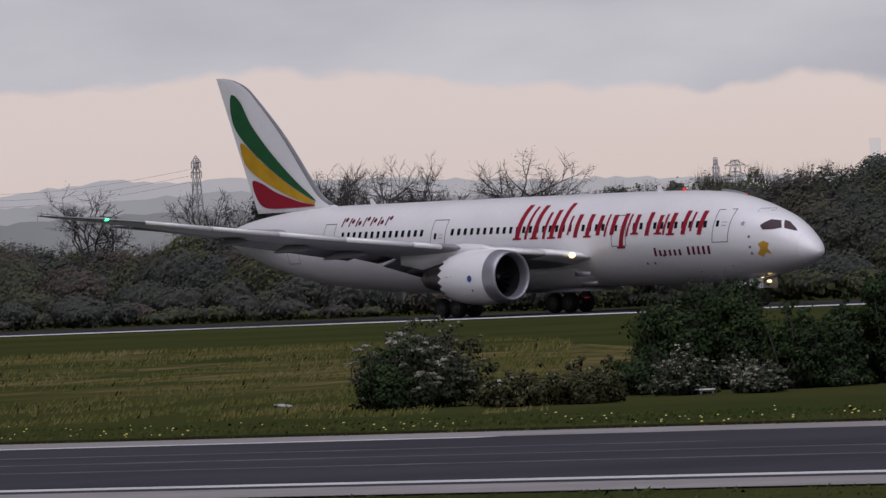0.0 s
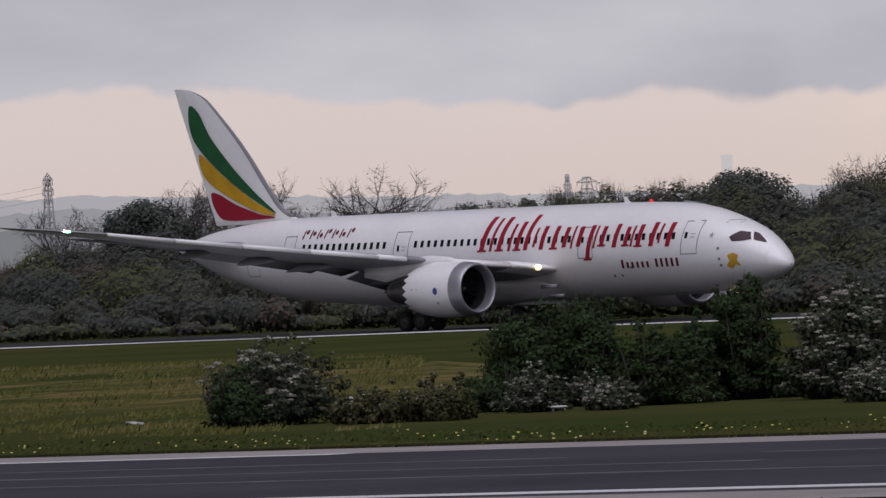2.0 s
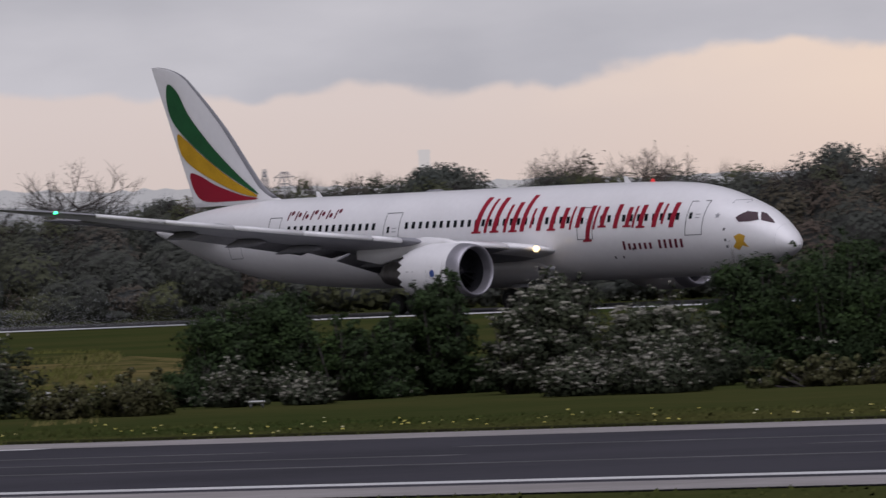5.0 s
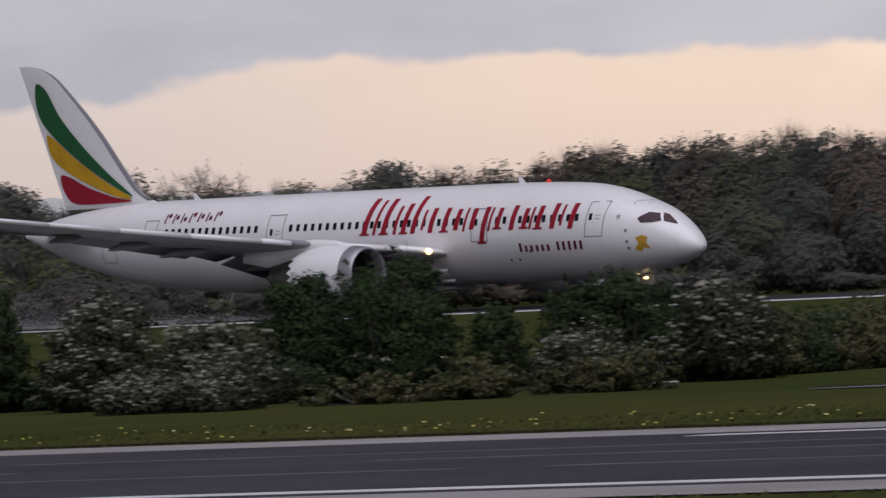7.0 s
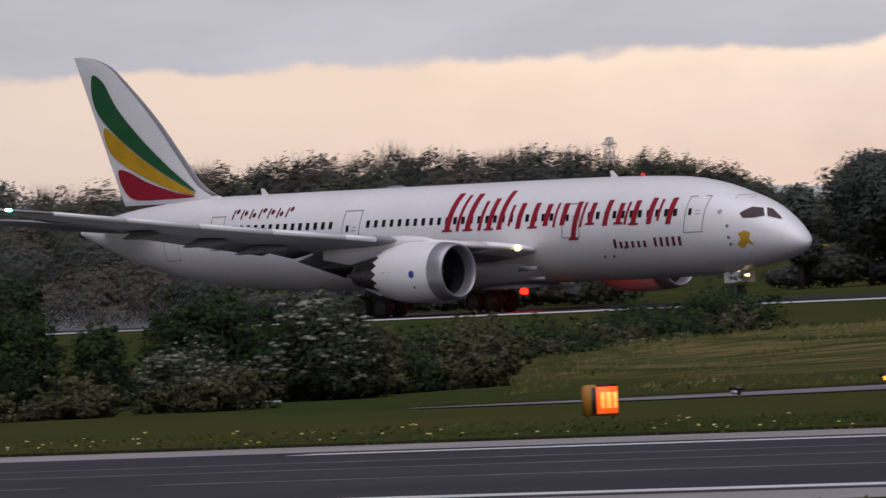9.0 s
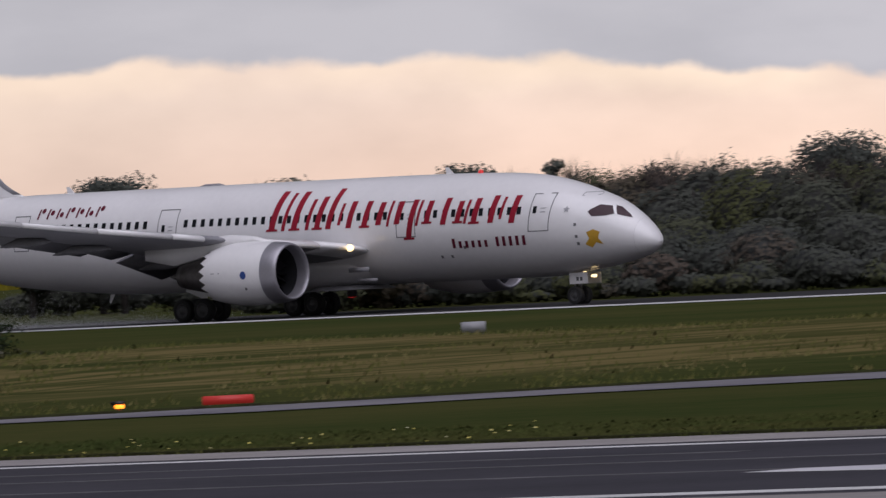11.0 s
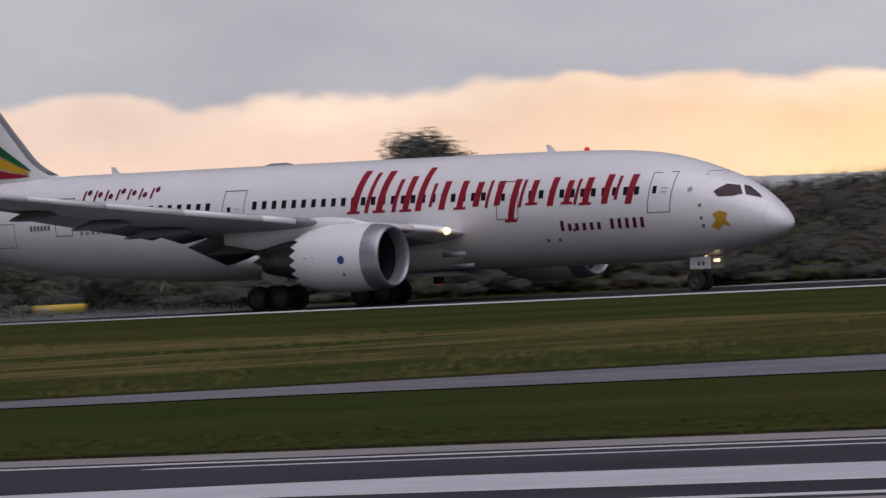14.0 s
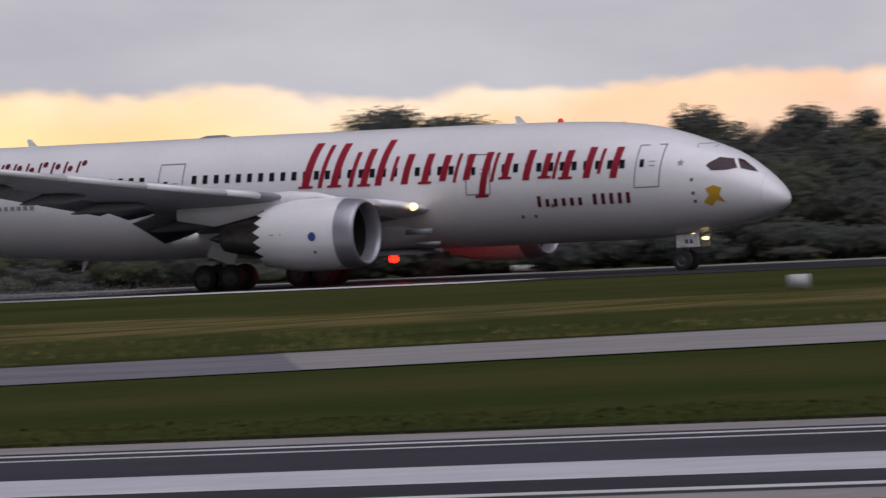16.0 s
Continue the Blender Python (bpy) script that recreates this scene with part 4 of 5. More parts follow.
        for dx in (-0.73, 0.73):
            for dy in (-0.68, 0.68):
                WHEELS.append((tyre_and_rim("wheel", gear, -28.7 + dx, s * 4.9 + dy, 0.66, 0.66, 0.48), 0.66, (-28.7 + dx, s * 4.9 + dy, 0.66)))
    part("crown_beacon", lathe([(7.5, 0.16), (7.56, 0.15), (7.66, 0.1), (7.7, 0.02)], "Z", 12, True, (-12.4, 0, 0)), BEACON_DIM, a, "small red beacon on the crown")
    # nose gear
    gear = part("nose_gear", tube((-5.93, 0, 0.52), (-5.75, 0, 2.3), 0.1, 0.13, 14), STRUT, a, "nose landing gear with two wheels and lit lamps")
    part("torque_link", tube((-6.1, 0, 0.7), (-6.25, 0, 1.15), 0.05), STRUT, gear)
    part("drag_brace", tube((-5.85, 0, 1.3), (-4.6, 0, 2.2), 0.06), STRUT, gear)
    for s in (-1, 1):
        door = part("gear_door", box((1.25, 0.05, 0.62), (-5.5, s * 0.62, 1.45), 0.02), WHITE, gear, "white nose gear door with dark marking bars", False)
        part("door_marking", box((0.16, 0.01, 0.2), (-5.55, s * 0.65, 1.42)), DARKSEAM, door)
        part("door_marking", box((0.16, 0.01, 0.2), (-5.3, s * 0.65, 1.42)), DARKSEAM, door)
        WHEELS.append((tyre_and_rim("wheel", gear, -5.93, s * 0.36, 0.52, 0.52, 0.34), 0.52, (-5.93, s * 0.36, 0.52)))
        if s > 0:
            continue
        part("taxi_lamp", lathe([(-4.55, 0.02), (-4.58, 0.08), (-4.7, 0.09), (-4.9, 0.06)], "X", 14, True, (0, s * 0.22, 1.55)), TAXI, gear, "lit warm taxi lamp")
    part("taxi_lamp", lathe([(-5.3, 0.01), (-5.33, 0.07), (-5.5, 0.08)], "X", 10, True, (0, -0.15, 1.85)), TAXI, gear, "small lit lamp on the nose leg")
    # white strobe that slides out of the wing's nose to flash
    flash = part("strobe_lamp", tube((-35.98, -28.02, 7.25), (-36.26, -28.22, 7.29), 0.062, 0.062, 12), STROBE, a, "white flashing wing strobe")
    # flashing red beacon under the belly: a lamp and an added sleeve that covers it
    # wide thin disc added to keep the red light off the belly
    base = part("beacon", lathe([(1.62, 2.0), (1.41, 2.5), (1.385, 2.5), (1.37, 0.2)], "Z", 16, True, (-21.9, 0, 0)), GREY, a, "red anti-collision beacon, its wide disc added to shield the belly")
    part("beacon_lamp", lathe([(1.35, 0.1), (1.31, 0.2), (1.2, 0.25), (1.08, 0.22), (1.02, 0.07)], "Z", 16, True, (-21.9, 0, 0)), BEACON, base, "bright red lit lamp")
    face = part("beacon_sleeve", lathe([(0.38, 0.28), (0.0, 0.28), (-0.04, 0.27), (-0.04, 0.265), (0.0, 0.26), (0.38, 0.26)], "Z", 18, False), BLACK, base, "added dark sleeve that hides the lamp between flashes")
    # the tip glows dimly in place of the covered lamp's glint
    bm = lathe([(-0.04, 0.27), (-0.06, 0.14), (-0.08, 0.02)], "Z", 18, True)
    part("sleeve_tip", bm, BEACON_DIM, face, "dim red glow left on the tip of the added sleeve")
    face.location = (-21.9, 0, 1.02)
    return a, face, flash


AIRLINER, BEACON_FACE, STROBE_LAMP = build_airliner()


# ---- plants ----
def leaves(rng, clumps, count, size, flat=1.0, loose=0.08):
    """Small leaf faces scattered through round clumps (x, y, z, radius): points, faces and how each leaf lies."""
    c = np.array(clumps, float)
    wgt = c[:, 3] ** 1.7
    pick = rng.choice(len(c), count, p=wgt / wgt.sum())
    d = rng.normal(size=(count, 3))
    d /= np.linalg.norm(d, axis=1)[:, None]
    r = c[pick, 3] * rng.random(count) ** 0.4 * (1 + loose * np.maximum(rng.normal(size=count), 0))
    mid = c[pick, :3] + d * r[:, None] * np.array([1, 1, flat])
    face = d + np.array([0, -0.3, 0.45]) + 0.4 * rng.normal(size=(count, 3))
    heart = (c[:, :3] * wgt[:, None]).sum(0) / wgt.sum()
    lie = (mid - heart) / (2.0 * c[:, :3].std(0) + 0.15)
    lie = 0.55 * d + 0.6 * lie + np.array([0, 0, 0.22]) + 0.22 * rng.normal(size=(count, 3))
    lie /= np.linalg.norm(lie, axis=1)[:, None]
    u = np.cross(face, rng.normal(size=(count, 3)))
    u /= np.linalg.norm(u, axis=1)[:, None]
    v = np.cross(face, u)
    v /= np.linalg.norm(v, axis=1)[:, None]
    s = size * (0.6 + 0.8 * rng.random(count))[:, None]
    pts = np.stack([mid - u * s, mid + v * s * 0.55, mid + u * s, mid - v * s * 0.55], 1)
    pts[..., 2] = np.maximum(pts[..., 2], 0.02)
    return pts.reshape(-1, 3), np.arange(count * 4).reshape(-1, 4), np.repeat(lie, 4, 0)


def fast(name, pts, faces, lie, material, parent=None, **own):
    me = bpy.data.meshes.new(name)
    k = faces.shape[1]
    me.vertices.add(len(pts))
    me.vertices.foreach_set("co", pts.astype(np.float32).ravel())
    me.loops.add(faces.size)
    me.loops.foreach_set("vertex_index", faces.astype(np.int32).ravel())
    me.polygons.add(len(faces))
    me.polygons.foreach_set("loop_start", np.arange(0, faces.size, k, dtype=np.int32))
    me.update(calc_edges=True)
    if lie is not None:
        me.attributes.new("leaf_normal", "FLOAT_VECTOR", "POINT").data.foreach_set("vector", lie.astype(np.float32).ravel())
    for key, val in own.items():
        me.attributes.new(key, "FLOAT", "POINT").data.foreach_set("value", val.astype(np.float32).ravel())
    me.materials.append(material)
    ob = new(name, me)
    ob.parent = parent
    return ob


def limb(bm, rng, a, way, length, r, depth, ends, spread=0.55):
    """A tapering limb that forks on its way."""
    steps = 3
    p = Vector(a)
    for i in range(steps):
        q = p + way * (length / steps)
        tube(p, q, r * (1 - 0.22 * i), r * (1 - 0.22 * (i + 1)), 5 if depth > 2 else 4 if depth > 1 else 3, bm, False)
        p = q
        way = (way + Vector(rng.normal(size=3)) * 0.13 + Vector((0, 0, 0.05))).normalized()
        if depth and i:
            for _ in range(2 if depth > 1 else 3):
                side = (way + Vector(rng.normal(size=3)) * spread).normalized()
                limb(bm, rng, p, side, length * (0.5 + 0.22 * rng.random()), r * 0.53, depth - 1, ends, spread)
    ends.append(p)


def bare_tree(az, el, width, dist, seed):
    """A leafless spring tree."""
    rng = np.random.default_rng(seed)
    h = 4 + dist * math.tan(radians(el))
    t = empty("bare_tree", Matrix.Translation(spot(az, dist)), "tall bare tree with a fine web of brown twigs", "tree", "bare trees along the airfield")
    part("trunk", tube((0, 0, -0.1), (0.1, 0, h * 0.4), 0.34, 0.27, 8), BARK, t)
    bm, ends = bmesh.new(), []
    w = dist * radians(width)
    for k in range(7):
        ang = 2 * math.pi * (k + rng.random()) / 7
        way = Vector((math.cos(ang) * min(0.8, w / h * 0.75), math.sin(ang) * 0.5, 1.0)).normalized()
        limb(bm, rng, (0.1, 0, h * (0.25 + 0.03 * k)), way, h * (0.3 + 0.06 * rng.random()), 0.15, 4 if k % 2 else 3, ends, 0.62)
    top = max(v.co.z for v in bm.verts)
    for v in bm.verts:
        v.co.z = h * 0.25 + (v.co.z - h * 0.25) * (h * 0.75) / (top - h * 0.25)
    xs = sorted(v.co.x for v in bm.verts)
    k = 0.5 * w / max(abs(xs[len(xs) // 50]), abs(xs[-len(xs) // 50]))
    for v in bm.verts:
        v.co.x *= k
    tagged(part("branchwork", bm, BARK, t, "fine leafless branches", False), kind="stuff")
    cl = [(e.x * k, e.y, h * 0.25 + (e.z - h * 0.25) * (h * 0.75) / (top - h * 0.25), 0.5) for e in ends[::3]]
    fast("young_leaves", *leaves(rng, cl, 220, 0.07), WOODLEAF, t)


def leafy_tree(az, el, width, dist, seed, conical=False, dome=False):
    rng = np.random.default_rng(seed)
    h = 4 + dist * math.tan(radians(el))
    w = max(dist * radians(width) * 1.45, 2.5)
    t = empty("tree", Matrix.Translation(spot(az, dist)), "dark green leafy tree with an uneven crown", "tree", "leafy trees along the airfield")
    bm = tube((0, 0, -0.1), (0.1, 0, h * 0.55), 0.26, 0.15, 8)
    cl = []
    for k in range(40):
        u = rng.random()
        z = h * (0.32 + 0.6 * u)
        prof = math.sqrt(max(0.12, 1 - ((u - 0.45) / 0.62) ** 2)) if not conical else (1.1 - u) ** 0.7
        rr = (0.16 + 0.12 * rng.random()) * w * (0.75 if u > 0.8 else 1.0)
        x = (rng.random() * 2 - 1) * max(0.5 * w * prof - rr * 0.6, 0.05)
        y = (rng.random() * 2 - 1) * max(0.4 * w * prof - rr * 0.5, 0.05)
        z = min(z, h - rr * 0.75)
        cl.append((x, y, z, rr))
        if k % 3 == 0:
            tube((0.1 * (k % 2), 0, h * (0.3 + 0.2 * u)), (x, y, z), 0.09, 0.03, 5, bm)
    cl.append((0.04 * w, 0, h - 0.16 * w, 0.17 * w))
    if dome:
        # one broad, close, rounded crown
        w, cl = w / 1.45, []
        for k in range(110):
            u, q = rng.random() * 2 - 1, rng.random()
            top = h * (0.55 + 0.45 * math.sqrt(max(1 - u * u, 0)))
            cl.append((u * 0.46 * w, (rng.random() - 0.5) * 0.5 * w, top - 0.9 - q * q * 0.45 * h, 0.75 + 0.4 * rng.random()))
    part("trunk", bm, BARK, t, "brown trunk with rising limbs")
    fast("crown", *leaves(rng, cl, int(min(max(w * h * 200, 4000), 15000 if not dome else 26000)), 0.15, 0.8), LEAF, t)


def shrub(kind, az, el, width, dist, seed):
    rng = np.random.default_rng(seed)
    h = max(4 + dist * math.tan(radians(el)), 0.45)
    w = dist * radians(width) * 1.08
    names = {"bush": ("shrub", "dense dark green shrub in the rough grass", "shrub"), "haw": ("hawthorn", "hawthorn bush covered in cream blossom", "shrub"), "scrub": ("bramble", "low tangled olive-green bramble scrub", "scrub")}
    nm, lab, cat = names[kind]
    t = empty(nm, Matrix.Translation(spot(az, dist)), lab, cat, "shrubs on the verge between the runways")
    cl = []
    n = 44 if kind != "scrub" else 22
    for k in range(n):
        u = rng.random() * 2 - 1
        hh = h * (1 - 0.5 * abs(u) ** 2.6) * (0.8 + 0.24 * rng.random())
        rr = (0.1 + 0.09 * rng.random()) * min(w, 2.4 * h) * (0.8 if kind == "scrub" else 1)
        rr = min(rr, hh * 0.45)
        for z in (hh - rr * 0.9, (hh - rr) * 0.66, (hh - rr) * 0.3):
            cl.append((u * (0.5 * w - rr * 0.6), rng.normal() * 0.16 * w, max(z, 0.1), rr))
    # loose sprays that break the outline
    for k in range(16):
        u = (rng.random() * 2 - 1) * 1.02
        hh = h * (1 - 0.5 * abs(u) ** 2.6)
        top = hh * (0.45 + 0.65 * rng.random())
        for j in range(3):
            cl.append((u * 0.5 * w + 0.06 * j * u, rng.normal() * 0.12 * w, max(top + 0.09 * j, 0.1), 0.1 + 0.06 * rng.random()))
    cl.append((0.0, 0, h - 0.12 * w if kind != "scrub" else h * 0.6, min(0.13 * w, h * 0.4)))
    bm = bmesh.new()
    for c in cl[::3]:
        tube((c[0] * 0.4, c[1] * 0.4, -0.05), (c[0], c[1], c[2]), 0.035, 0.012, 5, bm)
    for k in range(26):
        u = (rng.random() * 2 - 1) * 0.48
        z = h * (1 - 1.6 * u * u) * (0.85 + 0.3 * rng.random())
        tube((u * w * 0.9, rng.normal() * 0.2, z * 0.5), (u * w + rng.normal() * 0.1, rng.normal() * 0.3, z), 0.012, 0.004, 3, bm)
    tagged(part("twig_mass", bm, BARK, t, "thin brown stems"), kind="stuff")
    count = int(min(max(w * h * 2600, 5000), 22000 if kind != "scrub" else 6500))
    fast("foliage", *leaves(rng, cl, count, 0.062, 0.8, 0.3), {"scrub": SCRUBLEAF, "haw": HAWLEAF, "bush": BUSHLEAF}[kind], t)
    if kind != "bush":
        up = [(x, y, z + 0.25 * r, r * 0.95) for x, y, z, r in cl]
        tiers = []
        for x, y, z, r in up:
            for k in range(2):
                tiers.append((x + rng.normal() * r * 0.6, y - r * (0.35 + 0.6 * rng.random()), z + r * (0.75 * rng.random() - 0.15), r * 0.3))
        fast("blossom", *leaves(rng, tiers, int(count * (0.8 if kind == "haw" else 0.04)), 0.034, 0.3), BLOSSOM, t)
    elif seed % 2:
        sprigs = [(x + rng.normal() * r, y - r * 0.6, z * 0.4, r * 0.4) for x, y, z, r in cl[::4]]
        fast("blossom", *leaves(rng, sprigs, int(count * 0.02), 0.045, 0.3), BLOSSOM, t)


WOOD_TOP = [
    (-49.73, 0.16),
    (-49.3, 0.1),
    (-49.0, 0.1),
    (-48.8, 0.16),
    (-48.0, 0.22),
    (-47.5, 0.2),
    (-46.35, 0.311),
    (-46.15, 0.312),
    (-45.93, 0.332),
    (-45.59, 0.318),
    (-45.28, 0.261),
    (-45.24, 0.238),
    (-44.83, 0.386),
    (-44.71, 0.287),
    (-44.05, 0.301),
    (-43.54, 0.317),
    (-43.5, 0.333),
    (-42.94, 0.355),
    (-42.81, 0.41),
    (-42.36, 0.436),
    (-41.83, 0.437),
    (-41.39, 0.427),
    (-41.29, 0.419),
    (-41.26, 0.429),
    (-40.73, 0.382),
    (-40.69, 0.38),
    (-40.5, 0.392),
    (-40.27, 0.319),
    (-40.06, 0.217),
    (-39.86, 0.153),
    (-39.17, 0.248),
    (-38.51, 0.24),
    (-37.8, 0.241),
    (-37.27, 0.297),
    (-35.69, 0.253),
    (-34.9, 0.16),
    (-33.93, 0.116),
    (-31.92, 0.101),
    (-30.23, 0.179),
    (-29.4, 0.129),
    (-28.19, 0.21),
    (-26.91, 0.259),
    (-26.10, 0.282),
    (-25.08, 0.237),
]



def far_woods():
    """The wood along the far side of the airfield: tree after tree, each a crown of leafy lumps."""
    rng = np.random.default_rng(5)
    cl, tips = [], []
    for row, (y, lo, hi) in enumerate(((568.0, 0.1, 0.36), (576.0, 0.25, 0.6), (588.0, 0.55, 0.8), (604.0, 0.8, 0.97), (622.0, 0.97, 1.05), (630.0, 0.97, 1.07))):
        az = -53.0
        while az < -22.5:
            wide = (3.6 + 3.4 * rng.random()) * (0.6, 0.8, 1, 1, 0.9, 0.8)[row]
            top = float(np.interp(az, [r[0] for r in WOOD_TOP], [r[1] for r in WOOD_TOP]))
            gap = -40.7 < az < -38.95
            if gap and row < 4 and not (row == 1 and -40.05 < az < -39.2):
                az += 0.1
                continue
            # through the gap a meadow runs back to trees far off
            d = (y + rng.normal() * 3 + ((60 if row == 1 else 1500) if gap else 0)) / math.cos(radians(az))
            wide *= 2.2 if gap and row > 3 else 1
            h = (4 + d * math.tan(radians(top))) * (lo + (hi - lo) * rng.random())
            p = spot(az, d)
            bare = 0.75 if -44.1 < az < -42.5 else 0.12
            olive, brown = max(0.0, rng.random() * 1.5 - 0.6), (0.5 + 0.5 * rng.random() if rng.random() < bare else 0.0)
            cl.append((p.x, p.y, h * 0.5, wide * 0.62, wide * 0.5, h * 0.5, olive, brown, 2.2 if gap and row > 3 else 1.0, rng.random() * 40))
            if row > 2:
                tips.extend((p.x + wide * (rng.random() - 0.5), p.y, h * (0.9 + 0.1 * rng.random()), wide * 0.25) for k in range(3))
            az += math.degrees(wide * (0.5, 0.7, 0.8, 0.7, 0.5, 0.5)[row] / d)
    c = np.array(cl)
    n = 900000
    w = c[:, 3] * c[:, 5] / c[:, 8] ** 2

    def lumpy(d, k):
        """How far a crown of kind k bulges in a direction."""
        return 0.9 + 0.09 * np.sin(d[:, 0] * 5 + k) * np.sin(d[:, 2] * 6 + 2 * k) + 0.07 * np.sin(d[:, 0] * 11 + 3 * k) * np.sin(d[:, 2] * 12 + k) + 0.04 * np.sin(d[:, 1] * 17 + d[:, 2] * 19 + k)
    pick = rng.choice(len(c), n, p=w / w.sum())
    d = rng.normal(size=(n, 3))
    d[:, 1] = np.where(rng.random(n) < 0.8, -np.abs(d[:, 1]), d[:, 1])
    d /= np.linalg.norm(d, axis=1)[:, None]
    bulge = lumpy(d, c[pick, 9])
    mid = c[pick, :3] + d * c[pick, 3:6] * (bulge * (0.9 + 0.1 * rng.random(n) + 0.06 * np.abs(rng.normal(size=n))))[:, None]
    mid[:, 2] = np.maximum(mid[:, 2], 0.05)
    face = d + np.array([0, -0.35, 0.5]) + 0.25 * rng.normal(size=(n, 3))
    lie = d + np.array([0, 0, 0.2]) + 0.2 * rng.normal(size=(n, 3)) + 2.2 * (bulge - 0.9)[:, None] * np.array([0, -0.4, 1.0])
    lie /= np.linalg.norm(lie, axis=1)[:, None]
    u = np.cross(face, rng.normal(size=(n, 3)))
    u /= np.linalg.norm(u, axis=1)[:, None]
    t = np.cross(face, u)
    t /= np.linalg.norm(t, axis=1)[:, None]
    u *= (0.13 + 0.09 * rng.random((n, 1))) * c[pick, 8:9]
    t *= (0.12 + 0.08 * rng.random((n, 1))) * c[pick, 8:9]
    pts = np.stack([mid - u, mid + u - 0.6 * t, mid + 0.2 * u + t], 1).reshape(-1, 3)
    pts[:, 2] = np.maximum(pts[:, 2], 0.01)
    tagged(fast("far_woods", pts, np.arange(3 * n).reshape(-1, 3), np.repeat(lie, 3, 0), WOODLEAF, olive=np.repeat(c[pick, 6], 3), brown=np.repeat(c[pick, 7], 3)), "dark mixed wood and hedge behind the runway", "woods", kind="stuff")
    # solid hulls added inside the crowns, dark behind the gaps between leaves
    hull = bmesh.new()
    bmesh.ops.create_icosphere(hull, subdivisions=2, radius=1.0)
    hv = np.array([q.co[:] for q in hull.verts])
    hf = np.array([[q.index for q in k.verts] for k in hull.faces])
    hull.free()
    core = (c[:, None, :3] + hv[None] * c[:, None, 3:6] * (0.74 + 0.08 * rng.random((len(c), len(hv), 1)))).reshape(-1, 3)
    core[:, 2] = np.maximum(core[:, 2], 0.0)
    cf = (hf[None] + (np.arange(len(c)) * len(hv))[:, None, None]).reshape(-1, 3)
    tagged(fast("far_wood_hulls", core, cf, None, WOOD_HULL), "solid dark hulls added inside the crowns of the wood", "woods", kind="stuff")
    t = np.array(tips)
    n = 34
    base = np.repeat(t[:, :3], n, 0)
    base[:, 0] += rng.normal(size=len(base)) * np.repeat(t[:, 3], n) * 0.6
    base[:, 2] -= np.repeat(t[:, 3], n) * 0.8
    tip = base + np.stack([rng.normal(size=len(base)) * 0.4, rng.normal(size=len(base)) * 0.3, 0.5 + 1.1 * rng.random(len(base))], 1)
    side = np.stack([np.full(len(base), 0.022), np.zeros(len(base)), np.zeros(len(base))], 1)
    pts = np.stack([base - side, base + side, tip], 1).reshape(-1, 3)
    tagged(fast("far_twigs", pts, np.arange(len(pts)).reshape(-1, 3), None, BARK), "bare brown twigs on top of the wood", "twigs", kind="stuff")


def upright(rng, n):
    """Blades of turf face the sky, a little ruffled."""
    v = np.repeat(rng.normal(size=(n // 3, 3)) * 0.25, 3, 0) + np.array([0, 0, 1.0])
    return v / np.linalg.norm(v, axis=1)[:, None]


